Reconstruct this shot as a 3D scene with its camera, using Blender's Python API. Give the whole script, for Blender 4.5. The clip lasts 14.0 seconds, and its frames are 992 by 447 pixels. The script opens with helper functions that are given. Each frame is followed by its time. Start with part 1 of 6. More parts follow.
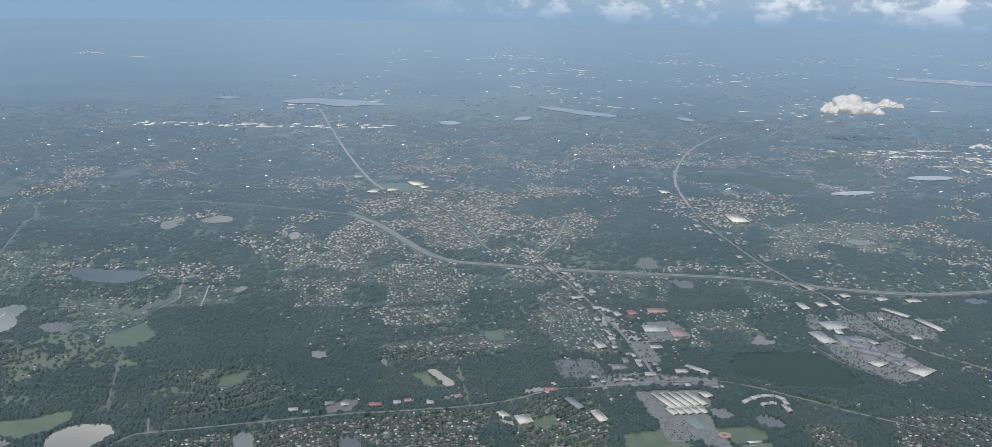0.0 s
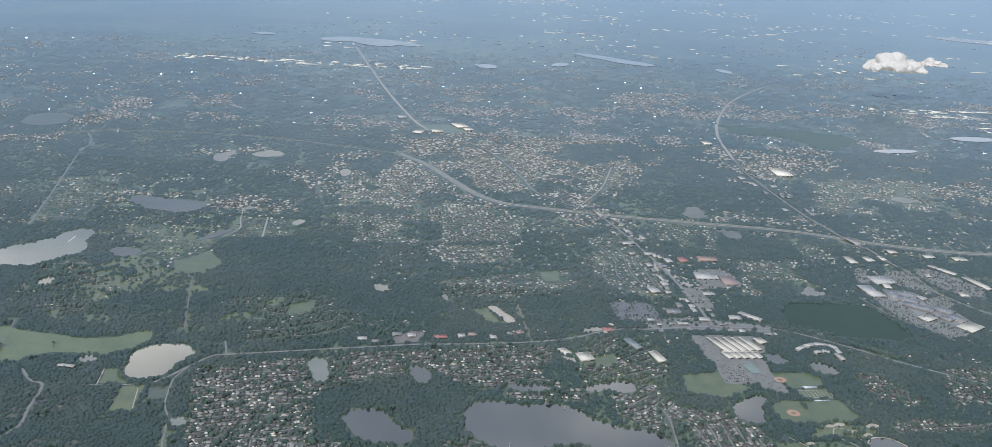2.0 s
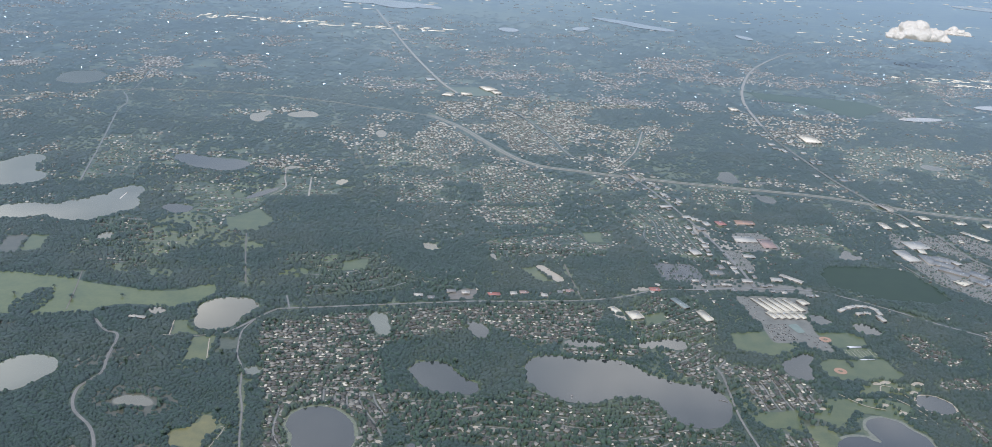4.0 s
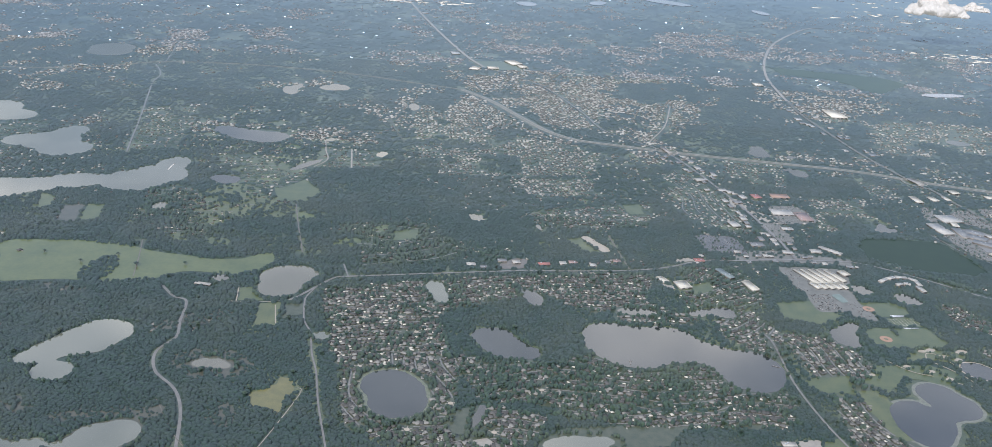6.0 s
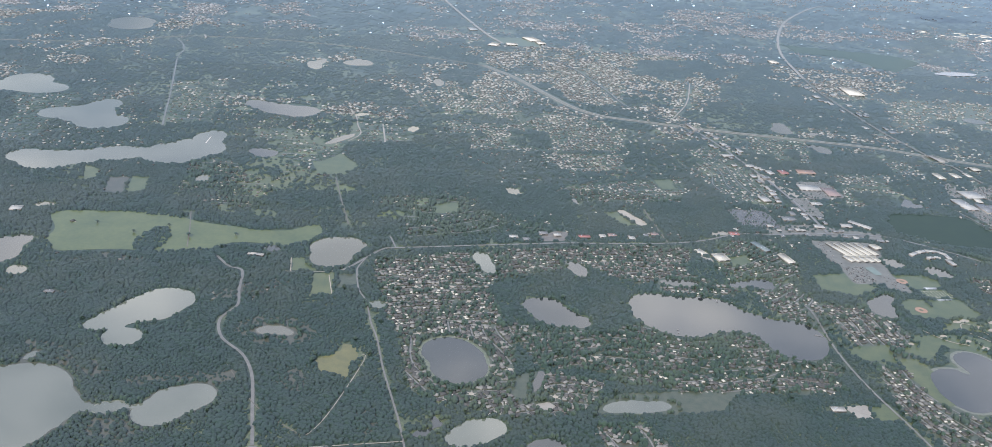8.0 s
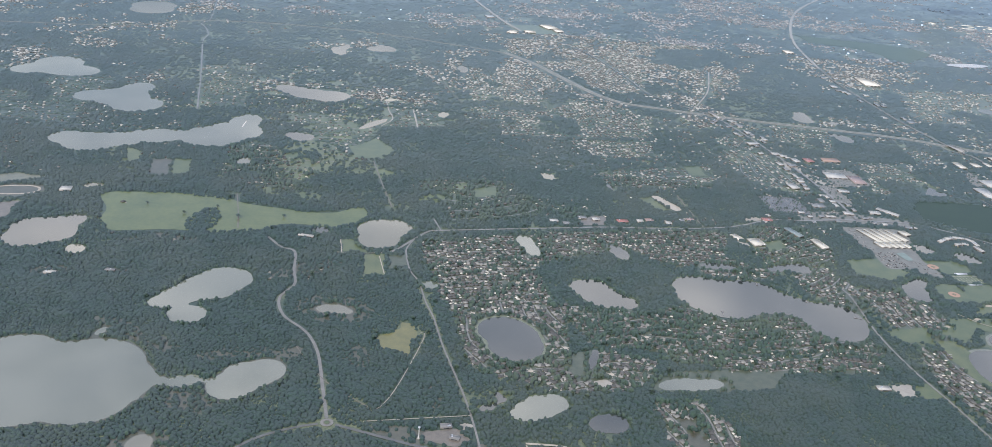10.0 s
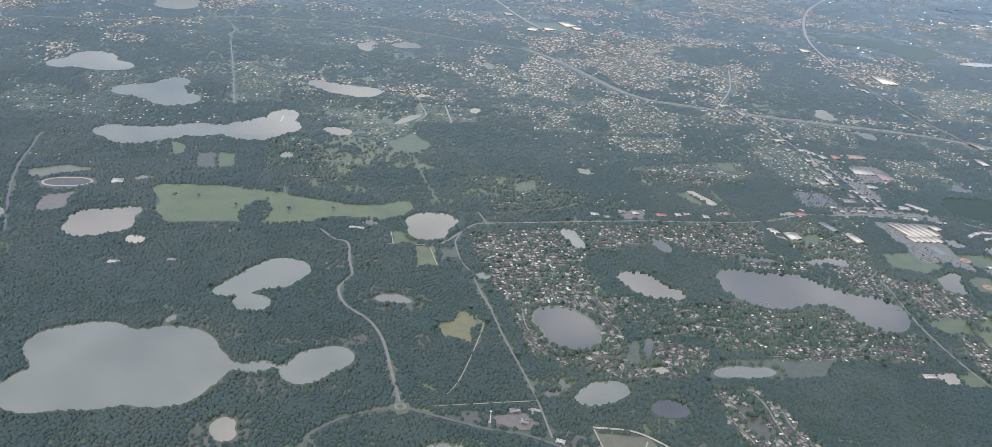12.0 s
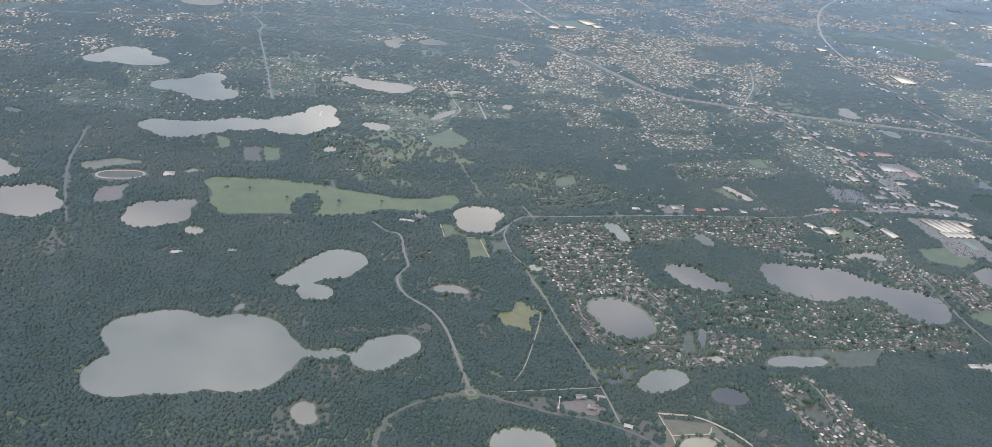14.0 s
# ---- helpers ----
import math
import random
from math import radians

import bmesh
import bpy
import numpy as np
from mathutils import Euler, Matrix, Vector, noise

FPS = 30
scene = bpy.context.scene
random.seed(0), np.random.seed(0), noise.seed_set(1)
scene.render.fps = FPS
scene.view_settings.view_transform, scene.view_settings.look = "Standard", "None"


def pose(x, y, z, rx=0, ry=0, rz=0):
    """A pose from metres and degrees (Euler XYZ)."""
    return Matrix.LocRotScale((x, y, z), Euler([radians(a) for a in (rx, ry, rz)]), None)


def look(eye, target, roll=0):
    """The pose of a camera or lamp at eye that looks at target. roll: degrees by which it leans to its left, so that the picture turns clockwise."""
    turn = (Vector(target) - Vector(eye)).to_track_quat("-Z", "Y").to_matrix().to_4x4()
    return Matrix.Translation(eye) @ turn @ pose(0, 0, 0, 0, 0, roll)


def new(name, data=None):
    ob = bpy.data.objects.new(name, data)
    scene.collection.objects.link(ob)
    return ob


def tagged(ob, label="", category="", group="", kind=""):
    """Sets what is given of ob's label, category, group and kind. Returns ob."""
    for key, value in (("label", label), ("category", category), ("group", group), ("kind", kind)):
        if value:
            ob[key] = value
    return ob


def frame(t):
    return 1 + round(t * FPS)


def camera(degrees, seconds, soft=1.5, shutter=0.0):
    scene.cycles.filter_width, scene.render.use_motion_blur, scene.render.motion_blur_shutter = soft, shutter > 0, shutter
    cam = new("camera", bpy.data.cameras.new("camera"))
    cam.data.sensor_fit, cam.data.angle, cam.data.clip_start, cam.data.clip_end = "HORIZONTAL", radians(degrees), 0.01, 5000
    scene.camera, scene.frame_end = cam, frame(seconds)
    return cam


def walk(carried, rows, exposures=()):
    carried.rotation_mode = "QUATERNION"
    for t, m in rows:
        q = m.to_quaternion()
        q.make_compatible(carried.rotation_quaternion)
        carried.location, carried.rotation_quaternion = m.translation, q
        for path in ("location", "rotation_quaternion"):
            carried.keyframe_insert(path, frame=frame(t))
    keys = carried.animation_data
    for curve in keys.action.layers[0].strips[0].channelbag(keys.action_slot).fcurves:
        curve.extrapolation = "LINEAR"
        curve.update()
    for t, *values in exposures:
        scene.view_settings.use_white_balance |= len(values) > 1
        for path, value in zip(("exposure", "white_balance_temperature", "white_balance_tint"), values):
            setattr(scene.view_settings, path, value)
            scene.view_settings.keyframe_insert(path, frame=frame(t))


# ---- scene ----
# The place is modelled at one tenth: one unit stands for ten real metres.
cam = camera(57.8, 14.0, soft=0.72)
METRES, EYE, TILT, LEAN, TURN = 145.0, 139.9, -14.33, -0.91, 0.0
ROWS = [
    (0.0, 0.0, 0.0, 0.0, 0.0, 0.0, -0.0),
    (0.5, -0.0308, -0.01, -0.0037, 0.33, -0.83, -0.66),
    (1.0, -0.0625, -0.024, -0.0075, 0.59, -1.76, -1.24),
    (1.5, -0.0942, -0.0396, -0.0097, 0.89, -2.75, -1.71),
    (2.0, -0.126, -0.0553, -0.0134, 1.1, -3.45, -2.16),
    (2.5, -0.1579, -0.0712, -0.0167, 1.26, -4.02, -2.5),
    (3.0, -0.1897, -0.0856, -0.0196, 1.28, -4.61, -2.64),
    (5.5, -0.353, -0.1619, -0.033, 1.33, -6.99, -3.12),
    (6.0, -0.3859, -0.1757, -0.0357, 1.3, -7.31, -3.12),
    (6.5, -0.4185, -0.1891, -0.0389, 1.21, -7.65, -3.16),
    (7.0, -0.451, -0.2024, -0.0421, 1.08, -8.03, -3.27),
    (7.5, -0.4835, -0.2163, -0.0446, 0.99, -8.43, -3.34),
    (8.0, -0.5168, -0.2303, -0.0474, 0.85, -8.73, -3.42),
    (10.5, -0.6826, -0.2961, -0.0629, 0.27, -9.52, -4.04),
    (11.0, -0.7158, -0.3098, -0.0659, 0.18, -9.55, -4.13),
    (11.5, -0.7493, -0.3234, -0.069, 0.11, -9.57, -4.19),
    (12.0, -0.7831, -0.3362, -0.0721, 0.02, -9.59, -4.22),
    (12.5, -0.8163, -0.349, -0.0755, -0.06, -9.59, -4.26),
    (13.0, -0.8504, -0.3623, -0.0785, -0.2, -9.61, -4.36),
    (13.5, -0.8834, -0.3745, -0.082, -0.2, -9.65, -4.43),
    (14.0, -0.9173, -0.3868, -0.0856, -0.23, -9.7, -4.52),
]
walk(cam, [(t, pose(0, 0, EYE, TILT, LEAN, TURN) @ pose(METRES * x, METRES * y, METRES * z, 90 + pitch, roll, yaw)) for t, x, y, z, yaw, pitch, roll in ROWS],
     [(0.0, 0.15, 5380, 11), (1.0, 0.19, 5400, 11), (1.6, 0.29, 5410, 12), (3.0, 0.40, 5440, 13), (7.0, 0.55, 5490, 15), (8.0, 0.6, 5500, 15), (11.0, 0.58, 5550, 16), (14.0, 0.54, 5600, 17)])

# ---- light ----
SUN_AZ, SUN_EL = radians(203), radians(39)     # compass direction the sun stands in (from +y, clockwise) and its height
sun = new("sun", bpy.data.lights.new("sun", "SUN"))
sun.data.energy, sun.data.angle, sun.data.color = 3.0, radians(5), (1.0, 0.93, 0.83)
sun_dir = Vector((math.sin(SUN_AZ) * math.cos(SUN_EL), math.cos(SUN_AZ) * math.cos(SUN_EL), math.sin(SUN_EL)))
sun.matrix_world = look(sun_dir * 600, (0, 0, 0))

world = bpy.data.worlds.new("sky")
scene.world = world
world.use_nodes = True


class Nodes:
    """Short calls to build a node tree."""

    def __init__(self, tree):
        self.tree = tree
        tree.nodes.clear()

    def add(self, kind, **inputs):
        node = self.tree.nodes.new(kind)
        for key, value in inputs.items():
            self.put(node, key, value)
        return node

    def put(self, node, key, value):
        socket = node.inputs[int(key[1:])] if key[0] == "i" and key[1:].isdigit() else node.inputs[key.replace("_", " ")]
        if isinstance(value, bpy.types.NodeSocket):
            self.tree.links.new(value, socket)
        else:
            socket.default_value = value

    def math(self, op, a, b=0.0, clamp=False):
        node = self.add("ShaderNodeMath", i0=a, i1=b)
        node.operation, node.use_clamp = op, clamp
        return node.outputs[0]

    def mix(self, fac, a, b):
        node = self.tree.nodes.new("ShaderNodeMix")
        node.data_type = "RGBA"
        for key, value in ((0, fac), (6, a), (7, b)):
            self.put(node, "i%d" % key, (*value, 1) if isinstance(value, tuple) and len(value) == 3 else value)
        return node.outputs[2]

    def noise(self, scale, detail=4.0, rough=0.55, vector=None):
        node = self.add("ShaderNodeTexNoise", Scale=scale, Detail=detail, Roughness=rough)
        if vector is not None:
            self.put(node, "Vector", vector)
        return node.outputs[0]

    def ramp(self, fac, a, b):
        node = self.add("ShaderNodeMapRange", Value=fac, From_Min=a, From_Max=b)
        node.interpolation_type = "SMOOTHSTEP"
        return node.outputs[0]


n = Nodes(world.node_tree)
sky = n.add("ShaderNodeTexSky")
sky.sky_type, sky.sun_disc = "NISHITA", False
sky.sun_elevation, sky.sun_rotation = SUN_EL, SUN_AZ
sky.air_density, sky.dust_density, sky.altitude = 1.0, 2.5, 1400
coord = n.add("ShaderNodeTexCoord").outputs["Generated"]
split = n.add("ShaderNodeSeparateXYZ", Vector=coord)
# broken fair-weather cloud over the whole dome, thinning into humid haze at the horizon
flat = n.add("ShaderNodeMapping", Vector=coord, Scale=(1.0, 1.0, 2.6)).outputs[0]
cover = n.ramp(n.noise(2.3, 7.0, 0.6, flat), 0.34, 0.6)
clear = n.add("ShaderNodeBackground", Color=n.mix(0.5, sky.outputs[0], (4.0, 4.2, 4.4)), Strength=0.085)
puff = n.add("ShaderNodeBackground", Color=n.mix(n.ramp(n.noise(3.6, 4.0, 0.55, flat), 0.38, 0.66), (0.34, 0.365, 0.395), (0.82, 0.775, 0.72)), Strength=1.0)
haze = n.add("ShaderNodeBackground", Color=(0.225, 0.325, 0.395, 1), Strength=0.98)
dome = n.add("ShaderNodeMixShader", i0=cover, i1=clear.outputs[0], i2=puff.outputs[0])
low = n.ramp(split.outputs[2], 0.34, 0.02)
murk = n.add("ShaderNodeMixShader", i0=low, i1=dome.outputs[0], i2=haze.outputs[0])
# heaped cumulus along the horizon, from straight ahead round to the right
rim = n.add("ShaderNodeBackground", Color=(0.258, 0.352, 0.41, 1), Strength=1.0)
murk = n.add("ShaderNodeMixShader", i0=n.ramp(split.outputs[2], 0.05, 0.0), i1=murk.outputs[0], i2=rim.outputs[0])
faint = n.add("ShaderNodeBackground", Color=(0.266, 0.358, 0.424, 1), Strength=1.0)
murk = n.add("ShaderNodeMixShader", i0=n.ramp(split.outputs[2], 0.012, -0.03), i1=murk.outputs[0], i2=faint.outputs[0])
heap = n.noise(26.0, 8.0, 0.62, n.add("ShaderNodeMapping", Vector=coord, Scale=(1.0, 1.0, 1.7)).outputs[0])
band = n.math("MULTIPLY", n.ramp(split.outputs[2], -0.034, 0.004), n.ramp(split.outputs[2], 0.11, 0.02))
band = n.math("MULTIPLY", band, n.ramp(split.outputs[0], -0.16, 0.16))
bank = n.math("MULTIPLY", n.ramp(heap, 0.2, 0.42), n.math("MULTIPLY", band, 0.9))
bright = n.add("ShaderNodeBackground", Color=n.mix(n.ramp(heap, 0.46, 0.62), (0.37, 0.425, 0.44), (0.82, 0.77, 0.68)), Strength=1.0)
full = n.add("ShaderNodeMixShader", i0=bank, i1=murk.outputs[0], i2=bright.outputs[0])
n.add("ShaderNodeOutputWorld", Surface=full.outputs[0])

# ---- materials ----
# strength of the haze that is put into the materials as gloss
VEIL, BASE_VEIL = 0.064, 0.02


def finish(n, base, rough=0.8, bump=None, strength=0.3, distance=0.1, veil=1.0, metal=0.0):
    """The matt surface, and over it a blue gloss standing in for haze, stronger at grazing views."""
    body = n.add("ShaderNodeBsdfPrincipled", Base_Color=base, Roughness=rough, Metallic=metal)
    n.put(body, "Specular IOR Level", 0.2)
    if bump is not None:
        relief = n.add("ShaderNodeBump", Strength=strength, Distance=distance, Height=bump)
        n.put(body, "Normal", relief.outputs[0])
    if veil == 0:      # no haze layer, the matt surface alone
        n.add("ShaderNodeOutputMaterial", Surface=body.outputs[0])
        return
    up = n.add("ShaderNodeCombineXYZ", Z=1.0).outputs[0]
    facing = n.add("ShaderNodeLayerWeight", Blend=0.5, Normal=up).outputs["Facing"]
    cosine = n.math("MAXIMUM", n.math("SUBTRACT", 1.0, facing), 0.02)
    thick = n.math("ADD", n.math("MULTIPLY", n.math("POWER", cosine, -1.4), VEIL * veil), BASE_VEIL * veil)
    haze_share = n.math("SUBTRACT", 1.0, n.math("EXPONENT", n.math("MULTIPLY", thick, -1.0)), True)
    haze_share = n.math("MULTIPLY", haze_share, 0.84)
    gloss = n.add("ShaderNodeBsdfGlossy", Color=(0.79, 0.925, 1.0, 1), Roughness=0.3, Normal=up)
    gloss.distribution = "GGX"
    both = n.add("ShaderNodeMixShader", i0=haze_share, i1=body.outputs[0], i2=gloss.outputs[0])
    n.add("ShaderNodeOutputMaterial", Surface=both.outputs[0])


def material(name):
    m = bpy.data.materials.new(name)
    m.use_nodes = True
    return m, Nodes(m.node_tree)


def plain(name, a, b, scale=1.0, rough=0.8, island=False, single=False, metal=0.0, spread=0.5, veil=1.0):
    """Two tones: broad stains and grain, or a tone of its own for each piece."""
    m, n = material(name)
    place = n.add("ShaderNodeNewGeometry")
    pos = place.outputs["Position"]
    stain, grain = n.noise(scale, 5, 0.6, pos), n.noise(scale * 9, 3, 0.6, pos)
    fac = n.math("ADD", n.math("MULTIPLY", stain, 0.7), n.math("MULTIPLY", grain, 0.4))
    if island:
        own = place.outputs["Random Per Island"]
    elif single:
        own = n.add("ShaderNodeObjectInfo").outputs["Random"]
    if island or single:
        fac = n.math("ADD", n.math("MULTIPLY", fac, 1 - spread), n.math("MULTIPLY", n.math("POWER", own, 1.7), spread * 1.1))
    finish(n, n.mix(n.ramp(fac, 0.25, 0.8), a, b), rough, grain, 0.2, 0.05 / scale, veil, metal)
    return m


def foliage(name, dark, light, dry, island=True):
    m, n = material(name)
    place = n.add("ShaderNodeNewGeometry")
    pos = place.outputs["Position"]
    own = place.outputs["Random Per Island"] if island else n.add("ShaderNodeObjectInfo").outputs["Random"]
    leaf, clump, stand = n.noise(4.5, 3, 0.7, pos), n.noise(1.1, 3, 0.6, pos), n.noise(0.022, 6, 0.62, pos)
    patch = n.noise(0.22, 3, 0.6, pos)
    tone = n.math("ADD", n.math("ADD", n.math("MULTIPLY", leaf, 0.5), n.math("MULTIPLY", own, 0.42)), n.math("MULTIPLY", n.math("SUBTRACT", patch, 0.4), 0.7))
    green = n.mix(n.ramp(tone, 0.25, 0.95), dark, light)
    green = n.mix(n.math("MULTIPLY", n.ramp(stand, 0.44, 0.62), 0.8), green, dry)
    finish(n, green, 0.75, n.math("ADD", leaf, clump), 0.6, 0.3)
    return m


LEAF = foliage("leaves", (0.0105, 0.0248, 0.012), (0.0205, 0.0425, 0.0192), (0.036, 0.047, 0.025))
LEAF_GARDEN = foliage("garden_leaves", (0.016, 0.034, 0.013), (0.045, 0.074, 0.028), (0.06, 0.075, 0.034))
LEAF_ONE = foliage("tree_leaves", (0.014, 0.03, 0.012), (0.045, 0.07, 0.027), (0.062, 0.075, 0.035), False)
BARK = plain("bark", (0.09, 0.075, 0.06), (0.16, 0.13, 0.1), 4, veil=0)
ASPHALT = plain("asphalt", (0.07, 0.066, 0.059), (0.13, 0.122, 0.11), 0.25)
CONCRETE = plain("concrete_road", (0.24, 0.217, 0.18), (0.37, 0.335, 0.275), 0.15, veil=0.6)
STREET = plain("street_asphalt", (0.12, 0.11, 0.095), (0.23, 0.21, 0.18), 0.3)
SAND = plain("pale_sand", (0.31, 0.26, 0.19), (0.47, 0.4, 0.3), 0.4)
CLAY = plain("red_clay", (0.32, 0.17, 0.09), (0.42, 0.24, 0.14), 0.8)
BASIN_SOIL = plain("basin_floor", (0.07, 0.07, 0.036), (0.165, 0.148, 0.085), 0.35)
SCRUB = plain("tawny_scrub", (0.042, 0.046, 0.026), (0.108, 0.096, 0.063), 0.25)
SOIL = plain("bare_soil", (0.09, 0.076, 0.058), (0.19, 0.158, 0.118), 0.5)
COURT = plain("court_surface", (0.16, 0.2, 0.175), (0.22, 0.265, 0.235), 0.4, veil=0.4)
BELT = plain("far_green_belt", (0.035, 0.06, 0.028), (0.06, 0.085, 0.038), 0.05, veil=0.6)
LILY = plain("lily_pads", (0.075, 0.085, 0.045), (0.2, 0.205, 0.13), 1.1)
LOT = plain("worn_parking_asphalt", (0.128, 0.128, 0.113), (0.212, 0.211, 0.187), 0.3, veil=0.35)
VERGE = plain("dry_verge_grass", (0.085, 0.088, 0.05), (0.19, 0.178, 0.115), 0.3)
MARSH = plain("dark_green_marsh", (0.014, 0.03, 0.012), (0.024, 0.044, 0.017), 0.12, veil=0.45)
REED = plain("pale_reeds", (0.1, 0.105, 0.07), (0.23, 0.225, 0.165), 0.9)
PASTURE = plain("grazed_pasture", (0.06, 0.082, 0.022), (0.135, 0.15, 0.045), 0.07)
LAWN = plain("garden_lawn", (0.035, 0.05, 0.022), (0.1, 0.102, 0.06), 0.45)
GRASS = plain("mown_grass", (0.05, 0.074, 0.022), (0.118, 0.128, 0.042), 0.2)
MEADOW = plain("rough_meadow", (0.055, 0.075, 0.024), (0.14, 0.145, 0.05), 0.16)
STRAW = plain("dry_marsh", (0.1, 0.098, 0.033), (0.195, 0.175, 0.058), 0.3)
ROOF_WHITE = plain("white_membrane_roof", (0.32, 0.292, 0.24), (0.56, 0.505, 0.415), 0.35, 0.7)
ROOF_GREY = plain("grey_gravel_roof", (0.14, 0.128, 0.11), (0.25, 0.23, 0.2), 0.35, 0.8)
ROOF_RED = plain("red_tile_roof", (0.3, 0.09, 0.06), (0.42, 0.15, 0.1), 1.5, 0.8)
ROOF_TAN = plain("faded_red_roof", (0.26, 0.15, 0.11), (0.36, 0.24, 0.19), 1.0, 0.8)
ROOF_TEAL = plain("green_metal_roof", (0.15, 0.175, 0.155), (0.23, 0.255, 0.225), 0.6, 0.6)
ROOF_HOME = plain("shingle_roof", (0.08, 0.076, 0.066), (0.235, 0.222, 0.19), 1.2, 0.85, single=True, spread=0.9, veil=0.3)
# Brighter copies of the shingle by distance: sun and haze put into the colour
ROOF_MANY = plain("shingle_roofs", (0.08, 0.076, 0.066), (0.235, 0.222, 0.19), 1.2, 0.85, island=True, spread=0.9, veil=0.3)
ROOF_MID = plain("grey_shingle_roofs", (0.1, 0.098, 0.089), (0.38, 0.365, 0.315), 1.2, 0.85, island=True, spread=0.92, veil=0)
ROOF_FAR = plain("sunlit_shingle_roofs", (0.15, 0.15, 0.136), (0.44, 0.428, 0.376), 1.2, 0.85, island=True, spread=0.92, veil=0)
ROOF_HAZED = plain("haze_pale_shingle_roofs", (0.2, 0.204, 0.2), (0.42, 0.417, 0.392), 1.2, 0.85, island=True, spread=0.92, veil=0)
# far white roofs, brightened in colour to carry through the haze
ROOF_BRIGHT = plain("brightened_white_roofs", (0.56, 0.515, 0.415), (0.78, 0.72, 0.59), 0.35, 0.7, veil=0)
ROOF_CREAM = plain("cream_membrane_roof", (0.44, 0.41, 0.33), (0.6, 0.555, 0.45), 0.35, 0.7, veil=0.2)
STUCCO = plain("stucco_wall", (0.19, 0.172, 0.145), (0.36, 0.325, 0.275), 1.5, 0.85, single=True, veil=0)
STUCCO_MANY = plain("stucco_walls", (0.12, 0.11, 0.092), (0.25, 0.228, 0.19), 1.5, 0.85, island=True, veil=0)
# the same walls, brighter farther off: sunlight and haze put into the stucco colour
STUCCO_FAR = plain("sunlit_stucco_walls", (0.29, 0.284, 0.255), (0.49, 0.476, 0.422), 1.5, 0.85, island=True, veil=0)
STUCCO_HAZED = plain("haze_pale_stucco_walls", (0.27, 0.274, 0.27), (0.42, 0.418, 0.395), 1.5, 0.85, island=True, veil=0)
GLASS_DARK = plain("dark_window", (0.02, 0.025, 0.03), (0.05, 0.055, 0.06), 3, 0.4, veil=0)
METAL = plain("grey_metal", (0.4, 0.41, 0.42), (0.55, 0.56, 0.57), 2, 0.5, metal=0.3, veil=0)
CAR = plain("car_paint", (0.025, 0.025, 0.025), (0.45, 0.42, 0.38), 3, 0.5, island=True, spread=0.95, veil=0)
PAINT = plain("white_paint", (0.5, 0.465, 0.41), (0.62, 0.58, 0.52), 2, 0.8, veil=0)
WOOD = plain("weathered_wood", (0.2, 0.17, 0.14), (0.32, 0.28, 0.23), 3)


def make_ground():
    m, n = material("ground_cover")
    pos = n.add("ShaderNodeNewGeometry").outputs["Position"]
    broad, patch, fine = n.noise(0.006, 5, 0.6, pos), n.noise(0.05, 5, 0.6, pos), n.noise(1.3, 4, 0.65, pos)
    woods = n.mix(n.ramp(fine, 0.3, 0.75), (0.016, 0.03, 0.013), (0.036, 0.056, 0.024))
    turf = n.mix(n.ramp(fine, 0.3, 0.7), (0.06, 0.08, 0.028), (0.15, 0.155, 0.07))
    base = n.mix(n.ramp(n.math("ADD", n.math("MULTIPLY", broad, 0.5), n.math("MULTIPLY", patch, 0.5)), 0.45, 0.58), woods, turf)
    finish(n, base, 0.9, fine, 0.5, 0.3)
    return m


def make_water(name, deep, shallow, mirror=0.25, tint=(0.95, 0.915, 0.79, 1)):
    m, n = material(name)
    pos = n.add("ShaderNodeNewGeometry").outputs["Position"]
    broad, ripple = n.noise(0.03, 3, 0.5, pos), n.noise(2.5, 3, 0.6, pos)
    body = n.add("ShaderNodeBsdfDiffuse", Color=n.mix(n.ramp(broad, 0.35, 0.65), deep, shallow))
    relief = n.add("ShaderNodeBump", Strength=0.04, Distance=0.05, Height=ripple)
    gloss = n.add("ShaderNodeBsdfGlossy", Color=tint, Roughness=0.07, Normal=relief.outputs[0])
    facing = n.add("ShaderNodeLayerWeight", Blend=0.5).outputs["Facing"]
    fac = n.math("ADD", mirror, n.math("MULTIPLY", n.math("POWER", facing, 2.0), 0.55), True)
    both = n.add("ShaderNodeMixShader", i0=fac, i1=body.outputs[0], i2=gloss.outputs[0])
    n.add("ShaderNodeOutputMaterial", Surface=both.outputs[0])
    return m


GROUND = make_ground()
WATER = make_water("lake_water", (0.026, 0.031, 0.035), (0.058, 0.061, 0.062), 0.2)
MURKY = make_water("silty_water", (0.142, 0.136, 0.106), (0.202, 0.193, 0.152), 0.2, (1.0, 0.95, 0.8, 1))
# haze and sky glare on far lakes are put into this pale water colour
HAZY = make_water("haze_pale_water", (0.34, 0.335, 0.31), (0.42, 0.41, 0.38), 0.25, (1.0, 0.97, 0.93, 1))
# greenish pond water; on three left-hand lakes its tone stands in for haze
ALGAE_HAZE = make_water("green_hazed_water", (0.12, 0.13, 0.095), (0.19, 0.195, 0.15), 0.28)

cloud_mat, n = material("cloud_white")
spot = n.add("ShaderNodeNewGeometry").outputs["Position"]
edge = n.noise(0.12, 5, 0.6, spot)
white = n.add("ShaderNodeBsdfDiffuse", Color=n.mix(edge, (0.72, 0.68, 0.61), (0.84, 0.79, 0.71)),
              Normal=n.add("ShaderNodeBump", Strength=0.5, Distance=3.0, Height=edge).outputs[0])
glow = n.add("ShaderNodeBsdfTranslucent", Color=(0.9, 0.85, 0.78, 1))
